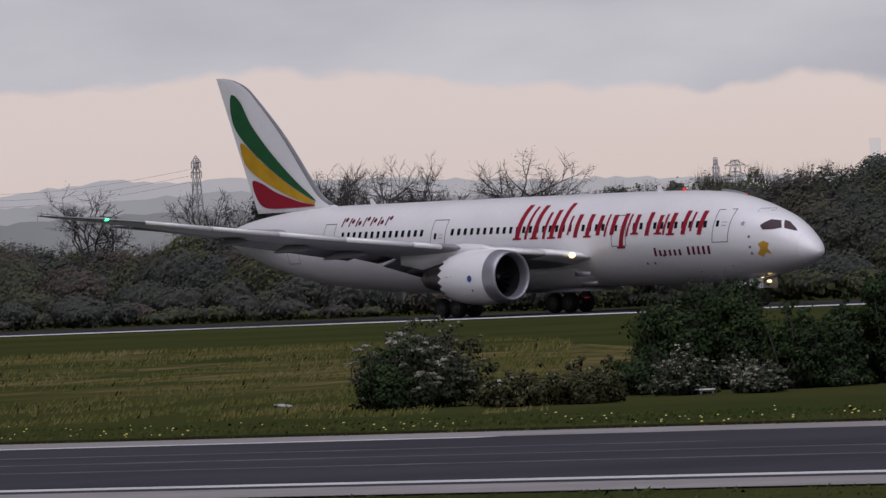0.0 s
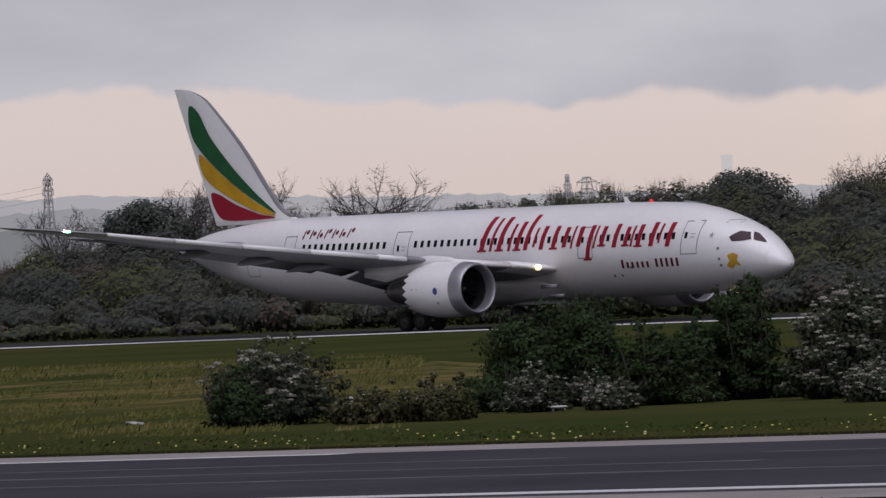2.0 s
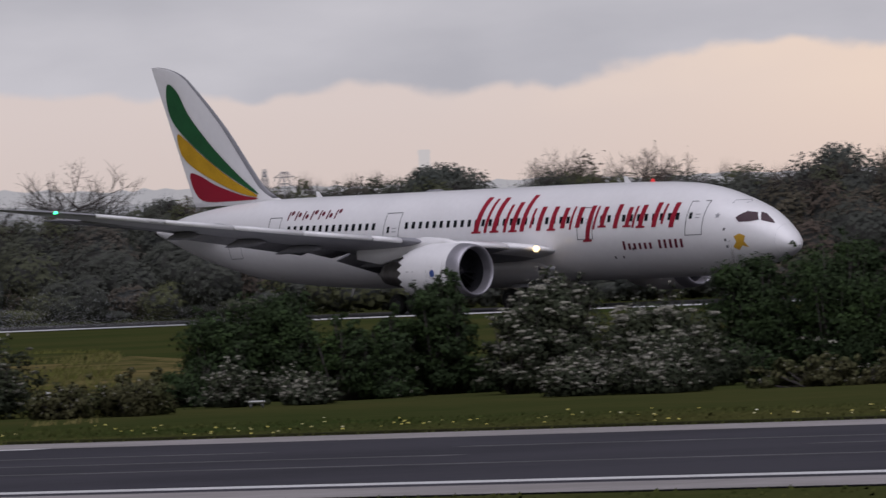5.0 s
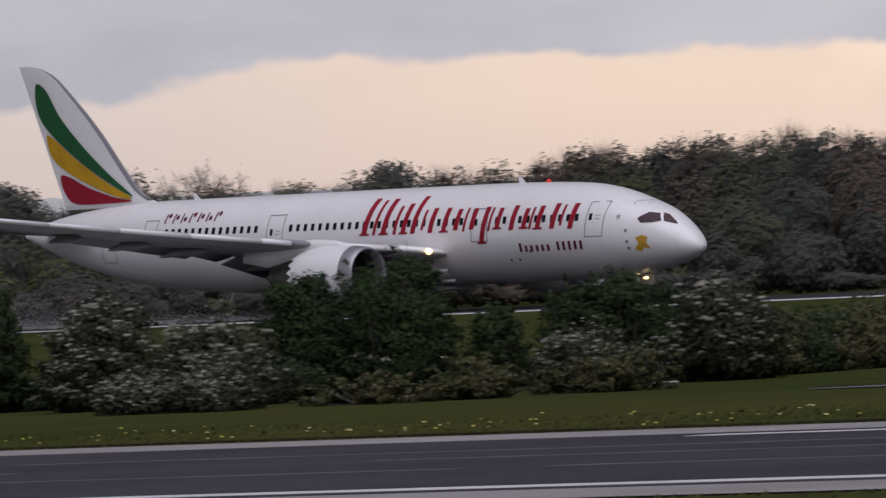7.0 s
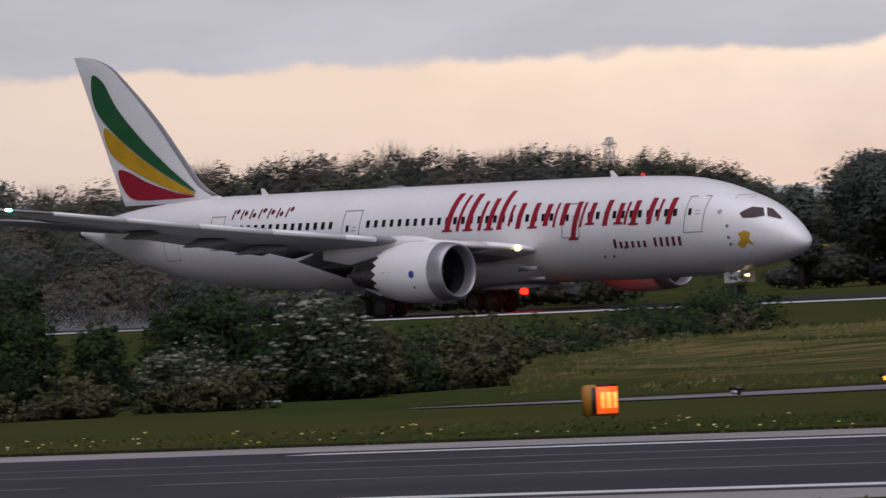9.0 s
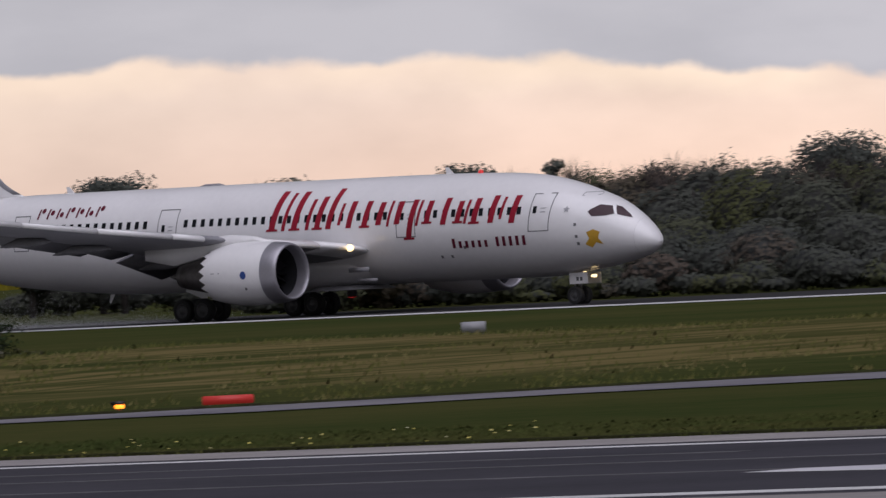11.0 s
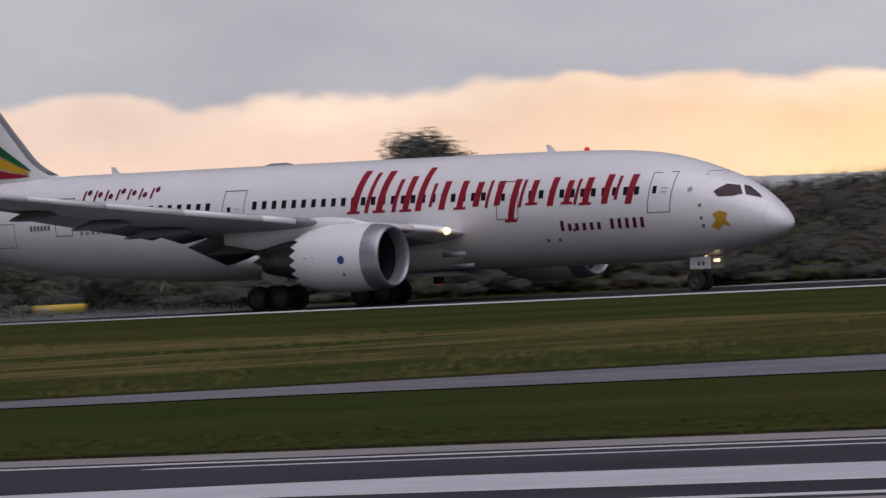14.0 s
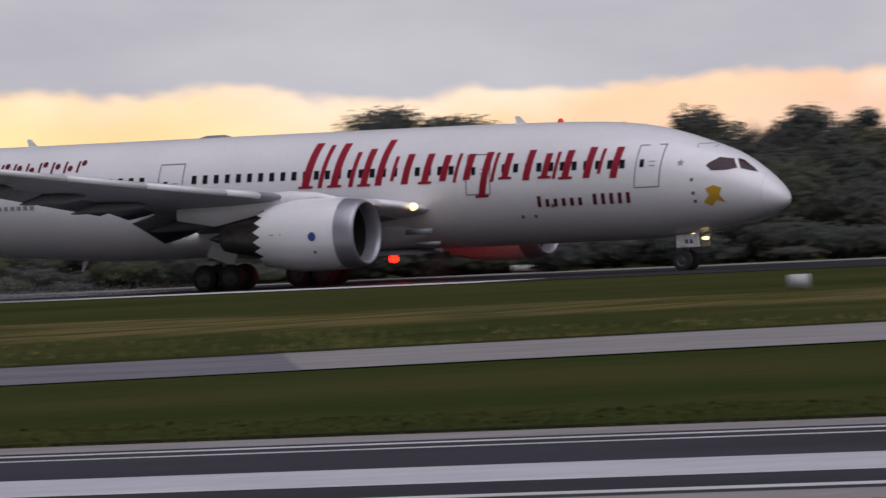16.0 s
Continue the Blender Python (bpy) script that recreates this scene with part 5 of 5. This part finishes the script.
def grass_tufts():
    rng = np.random.default_rng(9)
    pts = []
    for n, y0, y1, lo, hi in ((26000, 186.0, 204, 0.03, 0.08), (9000, 120, 138.4, 0.03, 0.08), (16000, 185.6, 188, 0.05, 0.12)):
        y = y0 + (y1 - y0) * rng.random(n)
        az = np.radians(-51.5 + 28.5 * rng.random(n))
        x = y * np.tan(az)
        far = np.interp(x, *zip(*TAXI_FAR))
        near = np.interp(x, *zip(*TAXI_NEAR))
        ok = ~((x > -203.4) & (y < far + 0.3) & (y > near - 0.3))
        x, y = x[ok], y[ok]
        z = np.array([mound(a, b) for a, b in zip(x, y)])
        m = len(x)
        patch = 0.5 + np.array([noise.noise((a * 0.12, b * 0.08, 2)) for a, b in zip(x, y)])
        h = lo + (hi - lo) * rng.random(m) * np.clip(0.4 + patch, 0.3, 1.5)
        w = 0.05 + 0.07 * rng.random(m)
        base = np.stack([x, y, z], 1)
        pts.append(np.stack([base - np.stack([w, 0 * w, 0 * w + 0.03], 1), base + np.stack([w, 0 * w, 0 * w - 0.03], 1), base + np.stack([rng.normal(size=m) * 0.05, 0.9 * h, h], 1)], 1).reshape(-1, 3))
    pts = np.concatenate(pts)
    tagged(fast("grass", pts, np.arange(len(pts)).reshape(-1, 3), upright(rng, len(pts)), BLADE), "rough tufts of airfield grass", "grass", kind="stuff")
    n = 60000
    left = rng.random(n) < 0.6
    az = np.radians(np.where(left, -51.5 + 4.4 * rng.random(n), -41.6 + 17 * rng.random(n)))
    y = np.where(left, 208 + 122 * rng.random(n), 240 + 90 * rng.random(n))
    x = y * np.tan(az)
    far = np.interp(x, *zip(*TAXI_FAR))
    ok = np.array([noise.noise(((0.81 * a + 0.58 * b) * 0.35, (0.81 * b - 0.58 * a) * 0.05, 4)) + 0.6 * noise.noise((a * 0.6, b * 0.15, 8)) > -0.05 for a, b in zip(x, y)]) & (left | (y > far + 1.5))
    x, y = x[ok], y[ok]
    z = np.array([mound(a, b) for a, b in zip(x, y)])
    n = len(x)
    base = np.stack([x, y, z], 1)
    w = 0.03 + 0.04 * rng.random(n)
    tri = np.stack([base - np.stack([w, 0 * w, 0 * w + 0.03], 1), base + np.stack([w, 0 * w, 0 * w - 0.03], 1), base + np.stack([rng.normal(size=n) * 0.1, 0.1 + 0 * w, 0.07 + 0.11 * rng.random(n)], 1)], 1).reshape(-1, 3)
    tagged(fast("dry_grass", tri, np.arange(len(tri)).reshape(-1, 3), upright(rng, len(tri)), STRAW), "straw-coloured dry grass on the banks", "grass", kind="stuff")
    n = 330
    y = 186.6 + 13 * rng.random(n) ** 1.6
    az = -50.5 + 13 * rng.random(n) ** 1.5
    keep = np.array([noise.noise((a * 1.7, 0.3 * b, 7)) > -0.12 for a, b in zip(az, y)])
    y, az = y[keep], az[keep]
    x = y * np.tan(np.radians(az))
    n = len(x)
    s = 0.02 + 0.025 * rng.random(n)
    c = np.stack([x, y, 0.1 + 0.12 * rng.random(n)], 1)
    q = np.stack([c + np.stack([s * a, 0.2 * s * b, s * 0.6 * b], 1) for a, b in ((-1, -0.5), (1, -0.5), (0.8, 0.6), (-0.8, 0.6))], 1).reshape(-1, 3)
    tagged(fast("daisies", q, np.arange(n * 4).reshape(-1, 4), None, DAISY), "white and yellow wild flowers in the verge", "flowers", kind="stuff")


BARE = [
    (-49.3, 0.416, 0.396),
    (-48.74, 0.403, 0.303),
    (-48.12, 0.451, 0.264),
    (-47.9, 0.505, 0.29),
    (-47.71, 0.428, 0.211),
    (-47.28, 0.5, 0.422),
    (-44.96, 0.431, 0.25),
    (-44.53, 0.463, 0.25),
    (-44.98, 0.456, 0.316),
    (-48.14, 0.457, 0.29),
]
LEAFY = [
    (-48.346, 0.392, 0.5),
    (-46.57, 0.305, 0.132),
    (-46.86, 0.292, 0.29),
    (-46.59, 0.313, 0.158),
    (-45.55, 0.402, 0.369),
    (-45.65, 0.394, 0.237),
    (-43.73, 0.413, 0.396),
    (-39.63, 0.377, 0.316),
    (-39.96, 0.23, 0.185),
    (-39.53, 0.38, 0.343),
    (-38.74, 0.314, 0.422),
    (-38.24, 0.265, 0.211),
    (-37.95, 0.342, 0.369),
    (-36.12, 0.409, 0.527),
    (-37.49, 0.354, 0.158),
    (-34.74, 0.232, 0.29),
    (-34.37, 0.305, 0.316),
    (-33.08, 0.467, 0.448),
    (-32.35, 0.243, 0.58),
    (-30.01, 0.23, 0.448),
    (-29.47, 0.251, 0.343),
    (-27.42, 0.44, 0.56),
    (-26.93, 0.37, 0.3),
    (-25.96, 0.394, 0.369),
    (-25.45, 0.376, 0.316),
    (-25.19, 0.348, 0.29),
    (-27.12, 0.4, 0.36),
    (-29.00, 0.326, 0.3),
    (-28.08, 0.306, 0.34),
]
SHRUBS = [
    ("haw", -47.81, -0.325, 0.54, 326), ("bush", -47.98, -0.47, 0.25, 322), ("scrub", -47.36, -0.569, 0.37, 320), ("scrub", -47.06, -0.542, 0.45, 320),
    ("bush", -46.63, -0.255, 0.38, 338), ("bush", -46.36, -0.165, 0.46, 339), ("bush", -46.05, -0.345, 0.28, 333),
    ("bush", -45.85, -0.31, 0.24, 336), ("bush", -45.6, -0.135, 0.32, 337), ("haw", -46.58, -0.514, 0.26, 329),
    ("haw", -46.21, -0.577, 0.28, 327), ("haw", -45.25, -0.28, 0.28, 330), ("haw", -45.06, -0.175, 0.44, 331),
    ("haw", -44.58, -0.28, 0.66, 328), ("haw", -44.94, -0.52, 0.4, 320), ("haw", -44.58, -0.5, 0.42, 318),
    ("bush", -44.16, -0.095, 0.44, 338), ("bush", -43.77, -0.07, 0.63, 336), ("bush", -43.63, -0.045, 0.32, 337),
    ("bush", -43.26, -0.31, 0.3, 330), ("scrub", -43.81, -0.615, 0.66, 318), ("scrub", -43.34, -0.565, 0.53, 318),
    ("bush", -42.82, -0.2, 0.42, 338), ("bush", -42.65, -0.15, 0.45, 337), ("haw", -42.19, -0.205, 0.47, 332),
    ("scrub", -42.0, -0.455, 0.2, 333), ("scrub", -42.71, -0.541, 0.6, 320), ("haw", -42.83, -0.42, 0.45, 333),
    ("bush", -40.35, -0.235, 0.5, 464), ("bush", -40.75, -0.3, 0.45, 470),
]
SHRUBS += [("scrub" if k % 3 else "bush", -42.15 + 0.13 * k + 0.04 * j, -math.degrees((2.9 - 0.25 * (k % 2)) / (338 + 17 * j)), 0.34, 338 + 17 * j) for j in range(3) for k in range(6)]
SHRUBS += [("scrub" if k % 2 else "bush", -42.4 + 0.3 * k, -0.345 - 0.02 * (k % 3), 0.55, 405 + 9 * (k % 4)) for k in range(8)]
SHRUBS += [("scrub" if k % 3 else "bush", -42.25 + 0.15 * k, -0.44 + 0.05 * (k % 3) - 0.02 * abs(k - 4), 0.42, 392 + 7 * (k % 3)) for k in range(13)]
SHRUBS += [("haw" if k % 3 == 1 else "bush", -46.75 + 0.42 * k, -0.5 - 0.04 * (k % 3), 0.45, 334 + 4 * (k % 2)) for k in range(11)]

for i, (az, el, w) in enumerate(BARE):
    bare_tree(az, el, w, 640 / math.cos(radians(az)) + 6 * (i % 3), 40 + i)
for i, (az, el, w) in enumerate(LEAFY):
    leafy_tree(az, el, w, 628 / math.cos(radians(az)) + 5 * (i % 4), 80 + i, i in (3, 16), i == 0)
for i, (kind, az, el, w, d) in enumerate(SHRUBS):
    shrub(kind, az, el, w, d, 120 + i)
far_woods()
grass_tufts()


def flower_field():
    """A far field in yellow flower: a low crop of many blooms between two ends."""
    rng = np.random.default_rng(300)
    bm = bmesh.new()
    rows = []
    for i in range(25):
        az = -40.66 + 1.0 * i / 24
        near, far = 1640 + 130 * noise.noise((az * 6, 1, 0)), 2060 + 120 * noise.noise((az * 5, 2, 0))
        rows.append([bm.verts.new(spot(az, near, 0.0)), bm.verts.new(spot(az, near, 0.9)), bm.verts.new(spot(az, far, 1.3)), bm.verts.new(spot(az, far, 0.0))])
    for p, q in zip(rows, rows[1:]):
        for k in range(3):
            bm.faces.new((p[k], q[k], q[k + 1], p[k + 1]))
    bmesh.ops.recalc_face_normals(bm, faces=bm.faces)
    tagged(mesh_ob("flower_field", bm, GORSE, False), "far field of yellow flowering crop", "field", kind="stuff")


flower_field()


# ---- airfield things ----
def lattice(name, az, el, dist, base_w, arms, label):
    """A lattice tower: four legs, braces and cross-arms."""
    h = 4 + dist * math.tan(radians(el))
    t = empty(name, Matrix.Translation(spot(az, dist)), label, "pylon")
    k = lambda z: base_w * (1 - 0.8 * z / h) / 2
    for sx, sy in ((-1, -1), (-1, 1), (1, -1), (1, 1)):
        part("leg", tube((sx * k(0), sy * k(0), 0), (sx * k(h), sy * k(h), h), h * 0.006, h * 0.004, 5), PYLON, t)
    n = 9
    for i in range(n):
        z0, z1 = h * i / n, h * (i + 1) / n
        bm = bmesh.new()
        for sy in (-1, 1):
            tube((-k(z0), sy * k(z0), z0), (k(z1), sy * k(z1), z1), h * 0.003, None, 4, bm)
            tube((k(z0), sy * k(z0), z0), (-k(z1), sy * k(z1), z1), h * 0.003, None, 4, bm)
            tube((-k(z1), sy * k(z1), z1), (k(z1), sy * k(z1), z1), h * 0.003, None, 4, bm)
        part("brace", bm, PYLON, t)
    for f, w in arms:
        bm = bmesh.new()
        for s in (-1, 1):
            tube((0, 0, h * f), (s * w, 0, h * f), h * 0.005, h * 0.003, 4, bm)
            tube((0, 0, h * f + h * 0.05), (s * w, 0, h * f), h * 0.004, h * 0.003, 4, bm)
            tube((s * w * 0.95, 0, h * f), (s * w * 0.95, 0, h * f - h * 0.04), h * 0.004, None, 4, bm)
        part("cross_arm", bm, PYLON, t)
    return h


lattice("lattice_mast", -48.807, 0.506, 1500, 2.0, ((0.9, 1.0), (0.97, 0.9)), "slender grey steel lattice mast")
lattice("electricity_pylon", -46.294, 0.39, 2600, 6.0, ((0.72, 5.5), (0.84, 4.5), (0.95, 3.2)), "distant grey electricity pylon with cross-arms")
lattice("electricity_pylon", -46.385, 0.405, 3100, 3.0, ((0.8, 1.4), (0.9, 1.4)), "distant thin grey lattice tower")
lattice("electricity_pylon", -40.824, 0.471, 1700, 3.0, ((0.72, 1.6), (0.84, 1.6), (0.95, 1.3)), "distant grey electricity pylon with cross-arms")
for zel in (0.40, 0.43, 0.46):
    bm = bmesh.new()
    prev = None
    for i in range(41):
        az = -50.5 + 1.7 * i / 40
        d = 1500 + 20 * abs(az + 48.8)
        p = spot(az, d, 4 + d * math.tan(radians(zel)) - 2.2 * math.sin(math.pi * min(1, abs(az + 48.81) / 1.7)))
        if prev:
            tube(prev, p, 0.016, None, 4, bm)
        prev = p
    tagged(mesh_ob("power_cable", bm, PYLON), "thin sagging overhead cable", "cable", "overhead cables")


def far_chimney(az, el, dist):
    """A far-off chimney, part of the backdrop; the haze that covers it is put into its glow."""
    h = 4 + dist * math.tan(radians(el))
    haze = bpy.data.materials["hazy_hills"].copy()
    for nd in haze.node_tree.nodes:
        if nd.type == "MIX":
            nd.inputs["A"].default_value, nd.inputs["B"].default_value = (0.50, 0.47, 0.48, 1), (0.55, 0.51, 0.52, 1)
    bm = box((2.9, 2.9, h), (0, 0, h / 2), 0.1)
    box((3.1, 3.1, 1.2), (0, 0, h - 0.9), bm=bm)
    ob = mesh_ob("backdrop_chimney", bm, haze, False)
    ob.location = spot(az, dist)
    tagged(ob, "chimney on the horizon, pale haze in its glow colour", "tower", kind="structure")


far_chimney(-45.637, 0.465, 4300)


def runway_sign(at, turn):
    s = empty("taxiway_sign", Matrix.Translation(at) @ pose(0, 0, 0, 0, 0, turn), "lit orange airfield sign on two short legs", "sign")
    part("housing", box((0.78, 0.3, 0.7), (0, 0, 0.42), 0.03), SIGN_BODY, s, "yellow-brown sign housing")
    part("lit_panel", box((0.5, 0.02, 0.6), (0.11, -0.165, 0.42), 0.008), SIGN_LIT, s, "glowing orange face")
    part("dark_panel", box((0.1, 0.02, 0.58), (-0.21, -0.165, 0.42), 0.008), BLACK, s)
    part("top_edge", box((0.5, 0.05, 0.03), (0.11, -0.16, 0.76)), BLACK, s)
    for i in range(3):
        part("ink_bar", box((0.09 + 0.03 * (i % 2), 0.01, 0.36), (0.0 + 0.15 * i, -0.18, 0.42)), SIGN_INK, s)
    for x in (-0.3, 0.3):
        part("leg", tube((x, 0, -0.02), (x, 0, 0.1), 0.03), STEEL, s)


runway_sign(spot(-40.925, 273), 62)


def low_lamp(at, lit=True, body=BLACK):
    s = empty("ground_lamp", Matrix.Translation(at), "low amber airfield lamp on the taxiway edge" if lit else "low unlit airfield lamp on the taxiway edge", "lamp", "taxiway edge lamps")
    part("base", lathe([(0.0, 0.1), (0.03, 0.1), (0.05, 0.05), (0.16, 0.05)], "Z", 12, True), BLACK, s)
    part("hood", box((0.36, 0.2, 0.1), (-0.06, 0, 0.22), 0.02), body, s)
    part("lens", box((0.26 if lit else 0.16, 0.12, 0.1), (0.05 if lit else -0.08, -0.06, 0.13), 0.02), AMBER if lit else PALE, s)


for az, d, lit in ((-39.577, 312, True), (-40.275, 298, False), (-30.597, 340, True)):
    low_lamp(spot(az, d), lit)


def low_board(at, w, h, material, z, turn, label, bars=3):
    s = empty("marker_board", Matrix.Translation(at) @ pose(0, 0, 0, 0, 0, turn), label, "sign")
    part("panel", box((w, 0.12, h), (0, 0, z + h / 2), 0.02), material, s)
    for i in range(bars):
        part("face_bar", box((w * 0.16, 0.01, h * 0.45), (w * (-0.28 + 0.28 * i), -0.066, z + h / 2)), PALE if material is not PALE else SEAM, s)
    for x in (-0.35 * w, 0.35 * w):
        part("leg", tube((x, 0, -0.02), (x, 0, z + 0.02), 0.03), STEEL, s)


def cream_sign(at, turn):
    s = empty("airfield_sign", Matrix.Translation(at) @ pose(0, 0, 0, 0, 0, turn), "cream airfield sign with a slanted white top and brown feet", "sign")
    bm = box((1.25, 0.34, 0.36), (0, 0, 0.42), 0.03)
    for q in bm.verts:
        if q.co.z > 0.45:
            q.co.y += 0.1
    part("housing", bm, BUFF, s)
    part("top_plate", box((1.3, 0.4, 0.04), (0, 0.08, 0.63), 0.012), PALE, s, "white top plate")
    for i in range(3):
        part("face_bar", box((0.16, 0.012, 0.2), (-0.34 + 0.32 * i, -0.16, 0.42)), SEAM, s)
    for x in (-0.45, 0.0, 0.45):
        part("foot", box((0.2, 0.2, 0.26), (x, 0, 0.11), 0.02), SIGN_BODY, s, "brown-orange foot")


low_board(spot(-39.07, 309), 1.3, 0.22, SIGN_RED, 0.1, 39, "low red airfield sign panel on the grass", 0)
low_board(spot(-34.75, 690), 2.9, 0.5, YELLOWBOX, 0.12, 35, "low yellow board beyond the runway", 1)
low_board(spot(-30.61, 399), 0.85, 1.0, BROWN, 0.12, 31, "brown airfield box on short legs", 0)
cream_sign(spot(-30.38, 266), 30)
low_board(spot(-37.91, 500), 1.0, 0.45, SEAM, 0.1, 38, "small pale grey airfield board in the grass", 0)
low_board(spot(-25.52, 450), 0.8, 0.55, PALE, 0.12, 26, "white airfield board on short legs", 0)
low_board(spot(-29.39, 690), 1.2, 0.42, BUFF, 0.1, 30, "pale board beyond the runway", 0)
low_board(spot(-29.13, 690), 1.2, 0.22, SIGN_RED, 0.1, 29, "low red board beyond the runway", 0)
for az, d in ((-44.6, 324), (-46.47, 322), (-42.91, 318), (-42.45, 317)):
    low_board(spot(az, d + 4), 0.45, 0.07, PALE, 0.12, -az, "small white plate among the shrubs", 0)


def bollard(at):
    s = empty("marker_post", Matrix.Translation(at), "slim post with a white ball on top", "post")
    part("post", tube((0.12, 0, -0.02), (0, 0, 0.55), 0.02), STEEL, s)
    part("foot", lathe([(0.0, 0.09), (0.1, 0.08), (0.13, 0.03)], "Z", 12, True, (0.12, 0, 0)), PALE, s)
    part("ball", lathe([(0.54, 0.01), (0.57, 0.06), (0.61, 0.075), (0.65, 0.06), (0.68, 0.01)], "Z", 14, True), PALE, s, "white ball")


bollard(spot(-47.44, 326))
s = mesh_ob("marker_slab", box((0.5, 0.3, 0.08), (0, 0, 0.05), 0.02), PALE)
s.matrix_world = Matrix.Translation(spot(-48.45, 340)) @ pose(0, 0, mound(*spot(-48.45, 340)[:2]), 0, 6, 0)
tagged(s, "small white slab lying in the grass", "slab")


def shed(at, turn):
    """A low store beyond the runway with a pale sheet roof."""
    s = empty("shed", Matrix.Translation(at) @ pose(0, 0, 0, 0, 0, turn), "low red-brown shed with a pale grey sheet roof", "shed")
    part("wall", box((7.8, 2.6, 1.28), (0, 0, 0.62), 0.02), BRICKRED, s)
    bm = box((8.3, 3.2, 0.1), (0, 0, 0), 0.02)
    bmesh.ops.transform(bm, matrix=Matrix.Translation((0, 0.05, 1.58)) @ Euler((radians(10), 0, 0)).to_matrix().to_4x4(), verts=bm.verts)
    part("roof", bm, ROOFGREY, s, "pale grey sheet roof", False)
    part("gable", box((7.6, 0.08, 0.34), (0, -1.0, 1.38)), ROOFGREY, s)
    part("gutter", box((8.2, 0.12, 0.1), (0, -1.56, 1.26), 0.02), BLACK, s, "dark gutter")
    for x in (-2.6, -0.4, 1.9):
        part("vent_window", box((1.3, 0.06, 0.14), (x, -1.36, 1.42), 0.01), PALE, s, "pale strip window")
    part("door", box((0.9, 0.06, 1.1), (3.2, -1.33, 0.55), 0.01), ROOFGREY, s)


shed(spot(-27.01, 570 / math.cos(radians(27.01))), 8)
low_board(spot(-26.8, 567.0 / math.cos(radians(26.8))), 1.2, 0.34, PALE, 0.1, 27, "pale low board beyond the runway", 0)


def wheel_spray():
    """Fine water thrown up behind the main wheels, a drift of small drops."""
    rng = np.random.default_rng(77)
    n = 110000
    back = 4 + 62 * rng.random(n) ** 0.8
    up = rng.exponential(0.3, n) * (0.25 + back / 17)
    keep = up < 4.0
    back, up = back[keep], up[keep]
    n = len(back)
    swirl = 1 + 0.5 * np.sin(back * 0.55) * np.sin(back * 0.23 + 1)
    c = np.stack([-29 - back, rng.normal(size=n) * (2.5 + 0.05 * back), 0.04 + up * swirl], 1)
    u, v = rng.normal(size=(2, n, 3))
    u *= (0.012 + 0.014 * rng.random((n, 1))) / np.linalg.norm(u, axis=1)[:, None]
    v *= (0.012 + 0.014 * rng.random((n, 1))) / np.linalg.norm(v, axis=1)[:, None]
    pts = np.stack([c - u, c + v, c + u - v], 1).reshape(-1, 3)
    return tagged(fast("wheel_spray", pts, np.arange(3 * n).reshape(-1, 3), None, DROPS), "pale drifting water spray behind the main wheels", "spray", kind="stuff")


SPRAY = wheel_spray()


def motions():
    # the spray lifts off the runway as the airliner gathers speed
    lift = [(0.0, -7.5), (3.2, -6.0), (5.3, -0.6), (6.5, 0.0), (16.0, 0.0)]
    walk(SPRAY, [(t, pose(s, TRACK_Y, float(np.interp(t, *zip(*lift))))) for t, s in ROLL_OUT])
    walk(AIRLINER, [(t, pose(s, TRACK_Y, 0)) for t, s in ROLL_OUT])
    ts, ss = [r[0] for r in ROLL_OUT], [r[1] for r in ROLL_OUT]
    steps = [i / 30 for i in range(481)]
    run = [float(np.interp(t, ts, ss)) - ss[0] for t in steps]
    for wheel, r, at in WHEELS:
        turn, rows = 0.0, []
        for i, t in enumerate(steps):
            if i:
                turn += min(math.degrees((run[i] - run[i - 1]) / r), 80.0)
            rows.append((t, pose(*at, 0, turn, 0)))
        walk(wheel, rows)
    # the added sleeve uncovers the beacon every 1.42 s; its base stays put, so poses are in the airliner's space
    rows = [(0.0, pose(-21.9, 0, 1.02))]
    for k in range(12):
        t = 0.42 + 1.418 * k
        for dt, z in ((-0.13, 1.02), (-0.09, 1.44), (0.09, 1.44), (0.13, 1.02)):
            if rows[-1][0] + 0.01 < t + dt < 16.0:
                rows.append((t + dt, pose(-21.9, 0, z)))
    rows.append((16.0, pose(-21.9, 0, 1.44)))
    walk(BEACON_FACE, rows)
    # the wing strobe flashes with the same beat
    rows = [(0.0, pose(-0.75, 0, 0.015))]
    for k in range(12):
        t = 0.5 + 1.408 * k
        for dt, x in ((-0.17, -0.75), (-0.13, 0.08), (0.13, 0.08), (0.17, -0.75)):
            if rows[-1][0] + 0.01 < t + dt < 16.0:
                rows.append((t + dt, pose(x, 0, 0.015 if x < 0 else 0)))
    rows.append((16.0, pose(-0.75, 0, 0.015)))
    walk(STROBE_LAMP, rows)


motions()
